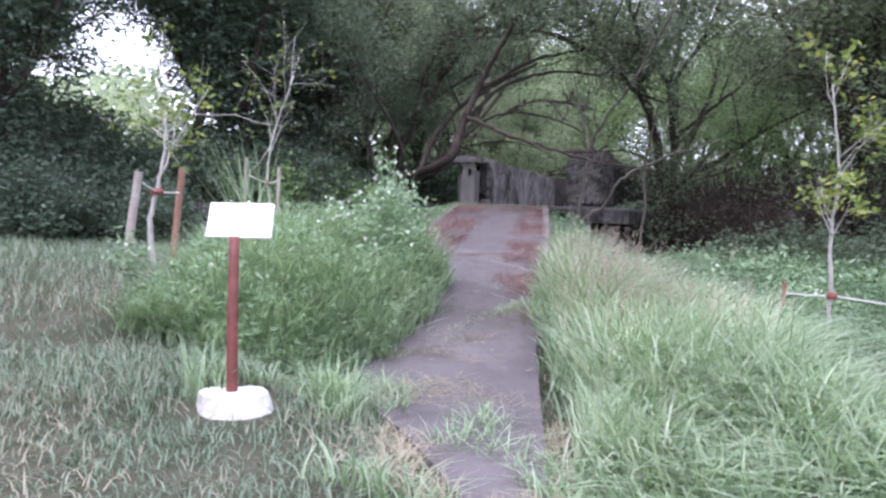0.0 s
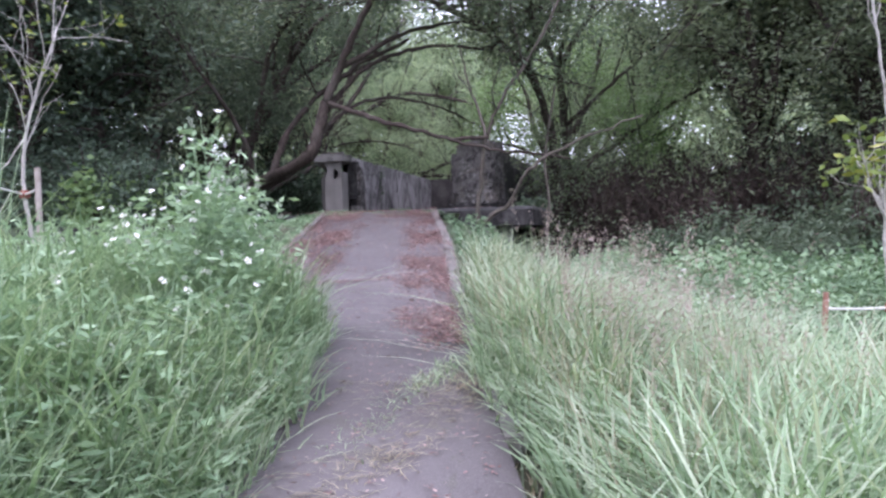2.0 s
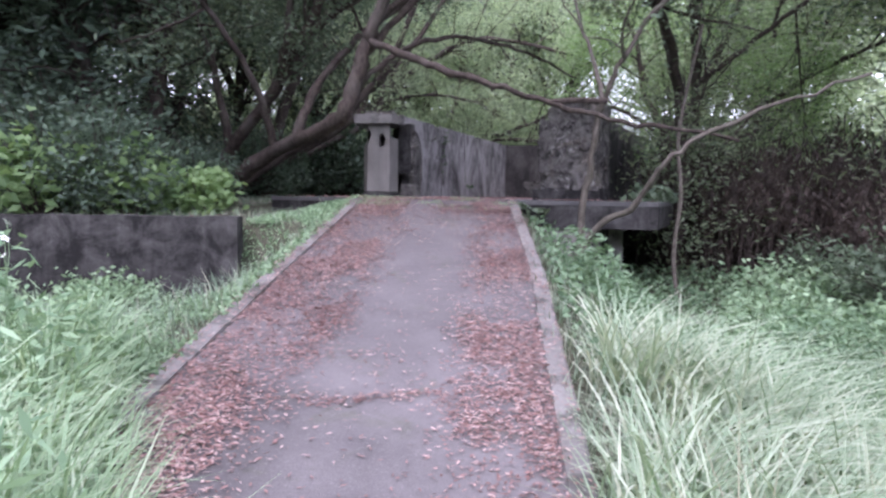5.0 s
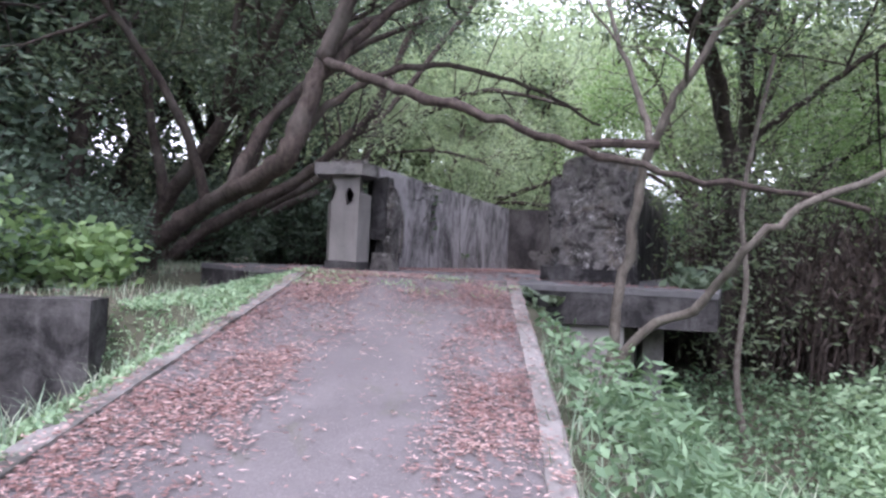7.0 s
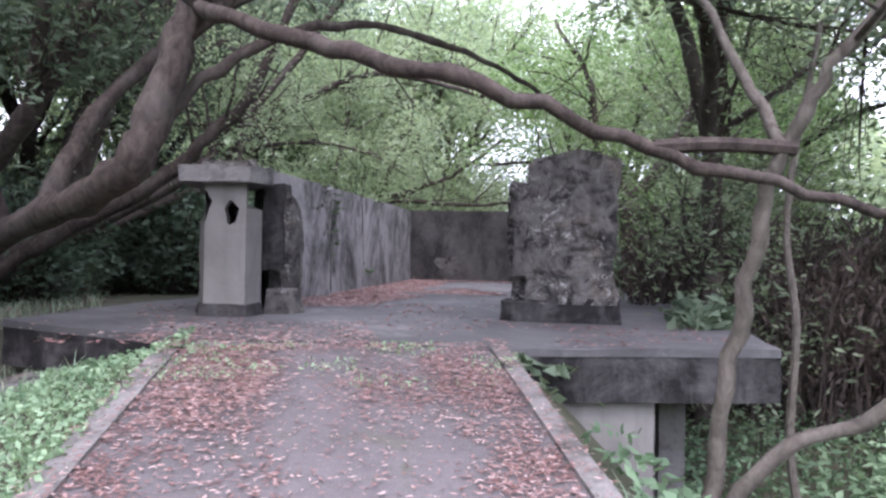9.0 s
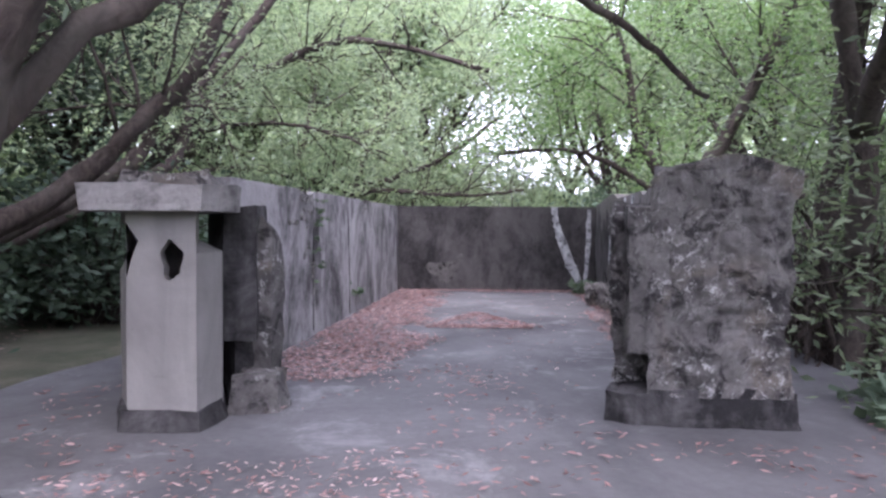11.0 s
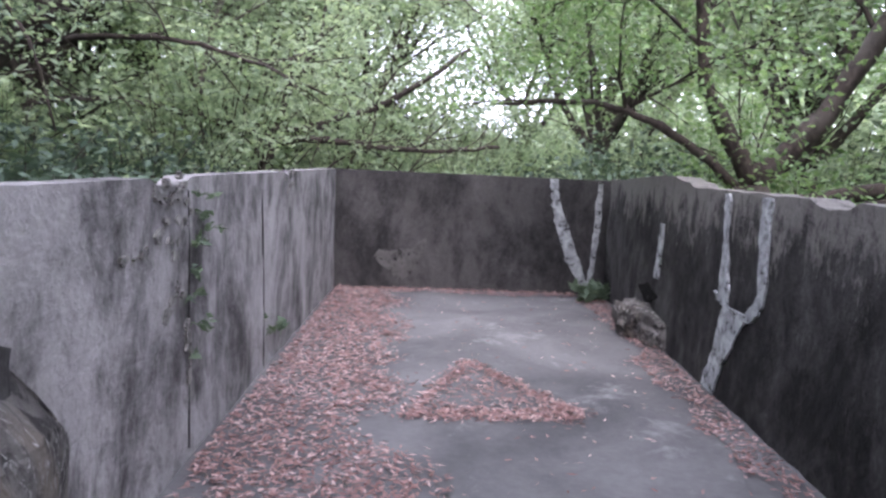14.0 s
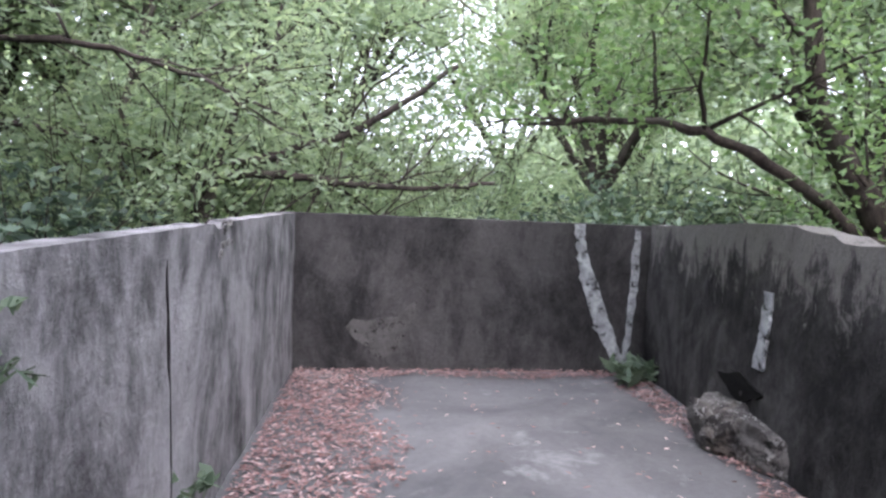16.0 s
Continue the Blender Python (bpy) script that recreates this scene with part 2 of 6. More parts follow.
# far leaves: distance haze is mixed into the colour as paler green
M_LEAF_FAR = leafy("haze_paled_far_leaves", (0.20, 0.27, 0.19), (0.44, 0.52, 0.40), None, 0.6)
M_WEED = leafy("weed_leaves", (0.10, 0.185, 0.10), (0.36, 0.50, 0.325), None, 0.3)
M_WEED_DEEP = leafy("deep_green_weed_leaves", (0.06, 0.115, 0.065), (0.21, 0.32, 0.195), None, 0.3)
M_LAWN = leafy("short_grass", (0.10, 0.165, 0.105), (0.22, 0.30, 0.215), (0.34, 0.35, 0.28), 0.25)
M_STRAW = leafy("dry_grass", (0.27, 0.24, 0.17), (0.48, 0.43, 0.33), None, 0.25)
M_SEED = leafy("reddish_seed_heads", (0.29, 0.235, 0.215), (0.48, 0.40, 0.37), None, 0.25)
M_LITTER = leafy("fallen_leaves", (0.085, 0.045, 0.042), (0.27, 0.15, 0.14), (0.47, 0.34, 0.32), 0.05)
M_PETAL = plain("white_petals", (0.78, 0.78, 0.74), (0.85, 0.85, 0.82), 20, 0.6)
M_YELLOW = plain("yellow_flower_centre", (0.55, 0.38, 0.04), (0.62, 0.45, 0.06), 40, 0.7)


def bark_material(name, a, b, c3):
    k = Nodes(name)
    long = k.noise(1.0, 6, 0.7, k.mapping((17, 17, 10)), 0.6)
    big = k.noise(1.6, 5, 0.6)
    c = k.mix(k.ramp(long, (0.35, 0.0), (0.65, 1.0)), a, b)
    c = k.mix(k.ramp(big, (0.5, 0.0), (0.66, 0.6)), c, c3)
    k.bump(long, 0.6, 0.03)
    return k.done(c, 0.92, 0.2)


M_BARK = bark_material("brown_bark", (0.03, 0.024, 0.022), (0.09, 0.072, 0.064), (0.12, 0.108, 0.098))
M_BARK_GREY = bark_material("grey_smooth_bark", (0.075, 0.064, 0.056), (0.16, 0.142, 0.124), (0.075, 0.075, 0.06))
M_BARK_PALE = bark_material("pale_sapling_bark", (0.34, 0.32, 0.31), (0.56, 0.54, 0.52), (0.24, 0.22, 0.19))
M_SOIL = plain("soil_and_grass_roots", (0.055, 0.062, 0.042), (0.105, 0.10, 0.075), 1.4, 0.95, 0.1, 0.6)
M_SIGN = plain("white_sign_panel", (0.80, 0.80, 0.80), (0.84, 0.84, 0.83), 3, 0.35, 0.4, 0.02)
M_POST = plain("red_brown_painted_post", (0.15, 0.045, 0.04), (0.23, 0.075, 0.065), 9, 0.55, 0.4, 0.2)
M_FOOT = plain("white_cement_foot", (0.55, 0.54, 0.51), (0.76, 0.75, 0.72), 6, 0.9, 0.2, 0.6)
M_STAKE = plain("weathered_stake_wood", (0.32, 0.27, 0.25), (0.50, 0.45, 0.43), 8, 0.9)
M_STAKE_RED = plain("reddish_stake_wood", (0.30, 0.15, 0.12), (0.42, 0.25, 0.20), 8, 0.9)
M_ROPE = plain("white_tie_rope", (0.62, 0.62, 0.60), (0.74, 0.74, 0.72), 30, 0.9)
M_WRAP = plain("red_brown_tie_cloth", (0.22, 0.075, 0.065), (0.33, 0.12, 0.10), 25, 0.95)


def crust(name, a, b, scale, cover, soft=0.12):
    """A thin broken crust: bare spots in it let the wall behind show."""
    mat = plain(name, a, b, scale, 0.93, 0.2, 0.5)
    t = mat.node_tree
    out = [n for n in t.nodes if n.type == "OUTPUT_MATERIAL"][0]
    body = out.inputs[0].links[0].from_socket
    no = t.nodes.new("ShaderNodeTexNoise")
    no.inputs["Scale"].default_value = 13.0
    no.inputs["Detail"].default_value = 7.0
    no.inputs["Roughness"].default_value = 0.72
    geo = t.nodes.new("ShaderNodeNewGeometry")
    t.links.new(geo.outputs["Position"], no.inputs["Vector"])
    rm = t.nodes.new("ShaderNodeValToRGB")
    rm.color_ramp.elements[0].position = cover
    rm.color_ramp.elements[1].position = cover + soft
    t.links.new(no.outputs[0], rm.inputs[0])
    tp = t.nodes.new("ShaderNodeBsdfTransparent")
    ms = t.nodes.new("ShaderNodeMixShader")
    t.links.new(rm.outputs[0], ms.inputs[0])
    t.links.new(body, ms.inputs[1])
    t.links.new(tp.outputs[0], ms.inputs[2])
    t.links.new(ms.outputs[0], out.inputs[0])
    return mat


M_LIME = crust("white_lime_stain", (0.26, 0.27, 0.285), (0.52, 0.54, 0.56), 9, 0.47, 0.26)
# near-black paint for the unlit inside of a hollow that is not cut
M_HOLE_SHADE = plain("hollow_shade_black", (0.008, 0.008, 0.008), (0.016, 0.015, 0.015), 8, 0.95, 0.1, 0.4)
M_CHIP = crust("chipped_aggregate", (0.10, 0.096, 0.094), (0.34, 0.325, 0.31), 16, 0.5, 0.12)
M_PATCH = crust("grey_scraped_patch", (0.07, 0.067, 0.066), (0.125, 0.12, 0.117), 5, 0.5, 0.3)


# ---- mesh helpers ----
rng = np.random.default_rng(7)


def mk(name, verts, faces, material, parent=None, label="", smooth=False):
    me = bpy.data.meshes.new(name)
    me.from_pydata([tuple(v) for v in verts], [], faces)
    me.update()
    if smooth:
        me.polygons.foreach_set("use_smooth", [True] * len(me.polygons))
    me.materials.append(material)
    ob = new(name, me)
    if parent:
        ob.parent = parent
    if label:
        ob["label"] = label
    return ob


def quads(name, v, material, parent=None, label=""):
    """One mesh of loose quads from an array of N x 4 corners."""
    v = np.asarray(v, dtype=np.float32)
    n = len(v)
    me = bpy.data.meshes.new(name)
    me.vertices.add(n * 4)
    me.vertices.foreach_set("co", v.reshape(-1))
    me.loops.add(n * 4)
    me.loops.foreach_set("vertex_index", np.arange(n * 4, dtype=np.int32))
    me.polygons.add(n)
    me.polygons.foreach_set("loop_start", np.arange(0, n * 4, 4, dtype=np.int32))
    me.update(calc_edges=True)
    me.materials.append(material)
    ob = new(name, me)
    if parent:
        ob.parent = parent
    if label:
        ob["label"] = label
    return ob


def empty(name, place=(0, 0, 0), label="", category="", group="", kind=""):
    ob = new(name)
    ob.location = place
    return tagged(ob, label, category, group, kind)


def unit(a):
    return a / np.maximum(np.linalg.norm(a, axis=-1, keepdims=True), 1e-9)


def leaf_quads(centres, length, width, droop=0.3, flat=0.5):
    """Kite-shaped leaves at the centres, turned at random."""
    n = len(centres)
    d = rng.normal(size=(n, 3))
    d[:, 2] = d[:, 2] * flat - droop
    d = unit(d)
    s = unit(np.cross(d, rng.normal(size=(n, 3))))
    ln = (length * rng.uniform(0.6, 1.25, n))[:, None]
    wd = (width * rng.uniform(0.6, 1.25, n))[:, None]
    c = np.asarray(centres)
    return np.stack([c - d * ln * 0.5, c + s * wd * 0.5 - d * ln * 0.08, c + d * ln * 0.5, c - s * wd * 0.5 - d * ln * 0.08], 1)


def tube(points, radii, sides=7, cap=True):
    """Vertices and faces of a tapered tube along points."""
    p = np.asarray(points, float)
    r = np.asarray(radii, float)
    t = unit(np.gradient(p, axis=0))
    side = unit(np.cross(t, np.array([0.31, 0.77, 0.55])))
    up = np.cross(t, side)
    a = np.linspace(0, 2 * np.pi, sides, endpoint=False)
    ring = p[:, None] + r[:, None, None] * (np.cos(a)[None, :, None] * side[:, None] + np.sin(a)[None, :, None] * up[:, None])
    n = len(p)
    faces = [(i * sides + j, i * sides + (j + 1) % sides, (i + 1) * sides + (j + 1) % sides, (i + 1) * sides + j) for i in range(n - 1) for j in range(sides)]
    if cap:
        faces += [tuple(range(sides - 1, -1, -1)), tuple((n - 1) * sides + j for j in range(sides))]
    return ring.reshape(-1, 3), faces


def join(pieces):
    """Several (verts, faces) as one."""
    vs, fs, o = [], [], 0
    for v, f in pieces:
        vs.append(np.asarray(v))
        fs += [tuple(i + o for i in q) for q in f]
        o += len(v)
    return np.concatenate(vs), fs


def bend(points, steps=6, wobble=0.0):
    """A smooth curve (Catmull-Rom) through the points, slightly uneven."""
    p = np.asarray(points, float)
    p = np.vstack([2 * p[0] - p[1], p, 2 * p[-1] - p[-2]])
    out = []
    for i in range(1, len(p) - 2):
        for u in np.linspace(0, 1, steps, endpoint=False):
            out.append(0.5 * (2 * p[i] + (p[i + 1] - p[i - 1]) * u + (2 * p[i - 1] - 5 * p[i] + 4 * p[i + 1] - p[i + 2]) * u * u + (3 * p[i] - p[i - 1] - 3 * p[i + 1] + p[i + 2]) * u ** 3))
    out.append(p[-2])
    out = np.array(out)
    return out + rng.normal(0, wobble, out.shape) if wobble else out


def rough_prism(poly, z0, z1, edge=0.12, amp=0.012, shape=None, top=None, nz=None):
    """A stone-like prism: the outline cut into short edges and layers, each point shifted by noise. shape(s, w) gives an inset
    (metres towards the middle) for the place s round the outline and the height share w; top(x, y) a height for the top."""
    poly = np.asarray(poly, float)
    ring, share = [], []
    m = len(poly)
    for i in range(m):
        a, b = poly[i], poly[(i + 1) % m]
        k = max(1, int(round(np.linalg.norm(b - a) / edge)))
        for j in range(k):
            ring.append(a + (b - a) * j / k)
            share.append(i + j / k)
    ring = np.array(ring)
    mid = ring.mean(0)
    n = len(ring)
    nz = nz or max(2, int(round((z1 - z0) / edge)))
    vs = []
    for L in range(nz + 1):
        w = L / nz
        for q, s in zip(ring, share):
            zt = top(q[0], q[1]) if top else z1
            z = z0 + (zt - z0) * w
            d = unit(q - mid)
            o = noise.noise(Vector((q[0] * 4, q[1] * 4, z * 4))) * amp + noise.noise(Vector((q[0] * 13, q[1] * 13, z * 13))) * amp * 0.6
            ins = shape(s, w) if shape else 0
            v = q - d * (ins - o)
            vs.append((v[0], v[1], z + (noise.noise(Vector((q[0] * 6, q[1] * 6, 3.3))) * amp if L == nz else 0)))
    fs = [(L * n + j, L * n + (j + 1) % n, (L + 1) * n + (j + 1) % n, (L + 1) * n + j) for L in range(nz) for j in range(n)]
    fs += [tuple(nz * n + j for j in range(n)), tuple(range(n - 1, -1, -1))]
    return vs, fs


def wall_run(p0, p1, thick, z0, top, edge=0.1, amp=0.008, rows=12):
    """A wall from p0 to p1 (its face on the line), its body to the left of that way; top(s) is its height at s metres."""
    p0, p1 = np.array(p0, float), np.array(p1, float)
    d = p1 - p0
    ln = np.linalg.norm(d)
    d /= ln
    side = np.array([-d[1], d[0]])
    n = int(ln / edge) + 1
    vs, fs = [], []
    m = 2 * (rows + 1)
    for i in range(n + 1):
        s = ln * i / n
        h = top(s)
        ring = [(0, z0 + (h - z0) * k / rows) for k in range(rows + 1)] + [(thick, z0 + (h - z0) * k / rows) for k in range(rows, -1, -1)]
        for o, z in ring:
            q = p0 + d * s + side * o
            j = (noise.noise(Vector((q[0] * 3, q[1] * 3, z * 3))) + 0.6 * noise.noise(Vector((q[0] * 11, q[1] * 11, z * 11)))) * amp
            q = q + side * j * (1 if o == 0 else -1)
            vs.append((q[0], q[1], z))
    for i in range(n):
        for j in range(m):
            a, b = i * m + j, i * m + (j + 1) % m
            fs.append((a, a + m, b + m, b))
    fs += [tuple(range(m)), tuple(n * m + j for j in range(m - 1, -1, -1))]
    return vs, fs


# ---- plan ----
DECK = 2.40


def ramp_z(y):
    return 0.73 + 0.18 * (y - 6.3)


def ramp_left(y):
    return float(np.interp(y, [3.2, 4.6, 5.4, 6.3, 9.0, 12.5, 16.0], [1.3, 0.65, 0.15, -0.08, -0.25, 0.10, 0.48]))


def ramp_right(y):
    return float(np.interp(y, [3.2, 6.5, 9.5, 12.5, 15.5, 16.0], [1.62, 1.76, 1.93, 2.25, 2.44, 2.46]))


def path_z(y):
    """Height of the path's surface along the walk."""
    return min(DECK - 0.012, float(np.interp(y, [-40, 0, 4.0, 5.2, 6.3, 15.6], [0.3, 0.42, 0.60, 0.66, 0.73, ramp_z(15.6)])))


def ground_z(x, y):
    r = path_z(y)
    left = float(np.interp(y, [-40, 0, 4.2, 7.2, 8.2, 14.0, 14.35, 18, 30, 60], [0.3, 0.45, 0.82, 1.2, 1.3, 1.35, 2.12, 2.3, 2.2, 2.4]))
    right = float(np.interp(y, [-40, 0, 5, 8, 13, 16, 20, 26, 40], [0.3, 0.42, 0.6, 0.62, 1.0, 1.1, 1.4, 2.1, 2.3]))
    if y > 15.7:
        t = min(1.0, max(0.0, (x - (1.4 + 0.4 * (y - 17))) / 0.8))
        z = left + (right - left) * t * t * (3 - 2 * t)
        if -1.2 + 0.3 * (y - 17) < x < 6.2 + 0.3 * (y - 19) and y < 26:
            z = min(z, 2.0)
    else:
        lip = 0.05 if y > 7 else -0.012
        xl, xr = ramp_left(max(3.2, y)), ramp_right(max(3.2, y))
        if x < xl:
            t = min(1.0, (xl - x) / (0.8 if y < 5 else 1.6 if y < 12 else 0.9))
            z = (r - lip) + (left - r + lip) * t * t * (3 - 2 * t)
        elif x > xr:
            t = min(1.0, (x - xr) / 1.3)
            z = (r - 0.10) + (right - r + 0.10) * t * t * (3 - 2 * t)
        else:
            z = r - (0.10 if y > 4.0 else 0.10 * max(0, min(1, (y - 3.2) / 0.8)))
    return z + 0.03 * noise.noise(Vector((x * 0.9, y * 0.9, 0))) + 0.25 * noise.noise(Vector((x * 0.05, y * 0.05, 7))) * min(1, max(0, (abs(x - 1) + abs(y - 12) - 22) / 20))


def ground_sheet():
    def axis(lo, hi, a, b, fine, coarse):
        inner = list(np.arange(a, b, fine))
        low = [a - coarse * (1.35 ** k - 1) / 0.35 for k in range(1, 40)]
        high = [inner[-1] + coarse * (1.35 ** k - 1) / 0.35 for k in range(1, 40)]
        return sorted([v for v in low if v > lo] + [lo]) + inner + [v for v in high if v < hi] + [hi]
    xs, ys = axis(-400, 400, -7, 10, 0.17, 0.4), axis(-400, 500, -2, 27, 0.17, 0.4)
    vs = [(x, y, ground_z(x, y)) for y in ys for x in xs]
    n = len(xs)
    fs = [(j * n + i, j * n + i + 1, (j + 1) * n + i + 1, (j + 1) * n + i) for j in range(len(ys) - 1) for i in range(n - 1)]
    return tagged(mk("ground", vs, fs, M_SOIL, smooth=True), "uneven soil with grass and leaf mould under trees", "ground", kind="structure")


ground_sheet()


def build_ramp():
    ys = np.arange(3.3, 16.5, 0.16)
    cols = 11
    vs, fs = [], []
    for y in ys:
        l, r = ramp_left(y) + 0.12, ramp_right(y) - 0.11
        for j in range(cols):
            x = l + (r - l) * j / (cols - 1)
            vs.append((x, y, path_z(y) + 0.008 * noise.noise(Vector((x * 2, y * 2, 0)))))
        vs += [(r, y, path_z(y) - 0.9), (l, y, path_z(y) - 0.9)]
    m = cols + 2
    for i in range(len(ys) - 1):
        for j in range(m):
            a, b = i * m + j, i * m + (j + 1) % m
            fs.append((a, b, b + m, a + m))
    fs += [tuple(range(m - 1, -1, -1)), tuple((len(ys) - 1) * m + j for j in range(m))]
    ob = tagged(mk("ramp", vs, fs, M_RAMP), "worn grey concrete ramp with red leaf litter along its edges", "ramp", kind="structure")
    for name, side in (("kerb", -1), ("kerb", 1)):
        vs, fs = [], []
        y0 = 7.6 if side < 0 else 6.9
        yy = np.arange(y0, 15.62, 0.14)
        for y in yy:
            out = ramp_left(y) if side < 0 else ramp_right(y)
            inn = out + 0.125 if side < 0 else out - 0.115
            e = 0.012 * noise.noise(Vector((y * 5, side, 0)))
            z = path_z(y) + 0.022 + 0.012 * noise.noise(Vector((y * 3, side * 2, 1)))
            sec = [(inn, z - 0.03), (inn, z), (out - side * 0.015 + e, z), (out + e, z - 0.015), (out + e * 2, z - 0.4), (out + side * 0.02, z - 1.0), (inn, z - 1.0)]
            vs += [(x, y, zz) for x, zz in sec]
        m = 7
        for i in range(len(yy) - 1):
            for j in range(m):
                a, b = i * m + j, i * m + (j + 1) % m
                fs.append((a, b, b + m, a + m) if side < 0 else (a, a + m, b + m, b))
        fs += [tuple(range(m)), tuple((len(yy) - 1) * m + j for j in range(m - 1, -1, -1))]
        mk("kerb", vs, fs, M_KERB, ob, "pale weathered concrete edge strip")


build_ramp()

# deck slab of the old emplacement
DECK_POLY = [(4.10, 15.20), (4.75, 16.6), (5.85, 19.2), (7.2, 24.1), (3.2, 25.4), (0.6, 20.6), (-0.35, 19.0), (-0.95, 17.25), (0.45, 16.1), (2.44, 15.45)]
v, f = rough_prism(DECK_POLY, DECK - 0.05, DECK, 0.14, 0.014, nz=1)
deck = tagged(mk("floor", v, f, M_FLOOR), "grey stained concrete deck of the old emplacement", "floor", kind="structure")

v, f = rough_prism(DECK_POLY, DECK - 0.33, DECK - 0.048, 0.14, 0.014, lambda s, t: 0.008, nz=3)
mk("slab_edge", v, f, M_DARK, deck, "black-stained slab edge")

# retaining walls below the deck
v, f = wall_run((2.38, 15.54), (3.36, 15.40), 0.3, 0.7, lambda s: DECK - 0.34)
tagged(mk("wall_under_deck", v, f, M_PILLAR), "pale rendered wall below the deck edge", "wall", kind="structure")
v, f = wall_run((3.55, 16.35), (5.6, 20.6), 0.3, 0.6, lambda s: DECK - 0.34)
tagged(mk("wall_under_deck_east", v, f, M_DARK), "dark concrete wall below the deck", "wall", kind="structure")
v, f = rough_prism([(3.40, 15.76), (3.56, 15.72), (3.62, 16.3), (3.42, 16.3)], 0.8, DECK - 0.33, 0.1, 0.015)
tagged(mk("deck_pier", v, f, M_ROUGH), "rough concrete pier carrying the deck", "pier")
v, f = rough_prism([(3.72, 15.95), (3.9, 15.9), (3.95, 16.2), (3.76, 16.25)], 0.8, DECK - 0.33, 0.1, 0.02)
tagged(mk("deck_pier", v, f, M_SLAB), "pale broken concrete pier carrying the deck", "pier")

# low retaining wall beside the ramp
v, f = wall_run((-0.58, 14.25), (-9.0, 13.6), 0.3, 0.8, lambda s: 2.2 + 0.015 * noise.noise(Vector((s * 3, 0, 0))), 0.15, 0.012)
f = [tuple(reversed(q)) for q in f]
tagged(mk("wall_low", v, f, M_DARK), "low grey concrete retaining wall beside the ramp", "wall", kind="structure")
v, f = rough_prism([(-0.74, 14.22), (-0.38, 14.75), (0.05, 15.6), (-0.3, 15.9), (-0.75, 15.0)], 1.0, 2.18, 0.12, 0.05, top=lambda x, y: 2.05 + 0.12 * (y - 14.2))
tagged(mk("wall_low_return", v, f, M_ROUGH), "broken rubble end of the low wall", "wall", kind="structure")

# room walls
LW0, LW1 = (0.93, 18.6), (3.41, 24.58)
RW0, RW1 = (3.98, 18.05), (6.42, 23.52)


def left_top(s):
    z = 3.765 + 0.008 * noise.noise(Vector((s * 5, 1, 0)))
    if 1.50 < s < 1.88:
        z -= 0.035 + 0.03 * noise.noise(Vector((s * 17, 3, 0)))
    if 3.95 < s < 4.15:
        z -= 0.03
    return z


def right_top(s):
    z = float(np.interp(s, [0, 3.25, 3.30, 3.55, 3.62, 4.2, 5.6], [3.785, 3.79, 3.825, 3.83, 3.865, 3.86, 3.785]))
    if 1.10 < s < 1.46:
        z -= 0.035 + 0.02 * noise.noise(Vector((s * 19, 2, 0)))
    return z + 0.010 * noise.noise(Vector((s * 5, 9, 0)))


v, f = wall_run(LW0, LW1, 0.12, DECK - 0.3, left_top, 0.09, 0.010, 16)
wall_w = tagged(mk("wall_west", v, f, M_WALL), "streaked grey concrete parapet wall with chipped top", "wall", kind="structure")
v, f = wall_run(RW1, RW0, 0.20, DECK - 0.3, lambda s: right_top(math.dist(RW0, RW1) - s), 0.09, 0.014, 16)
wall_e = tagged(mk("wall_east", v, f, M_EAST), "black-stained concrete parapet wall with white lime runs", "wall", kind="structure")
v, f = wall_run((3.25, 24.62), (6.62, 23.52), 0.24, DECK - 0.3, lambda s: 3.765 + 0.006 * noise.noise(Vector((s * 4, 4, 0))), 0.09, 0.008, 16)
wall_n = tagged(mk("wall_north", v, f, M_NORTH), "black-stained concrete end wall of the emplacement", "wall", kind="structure")


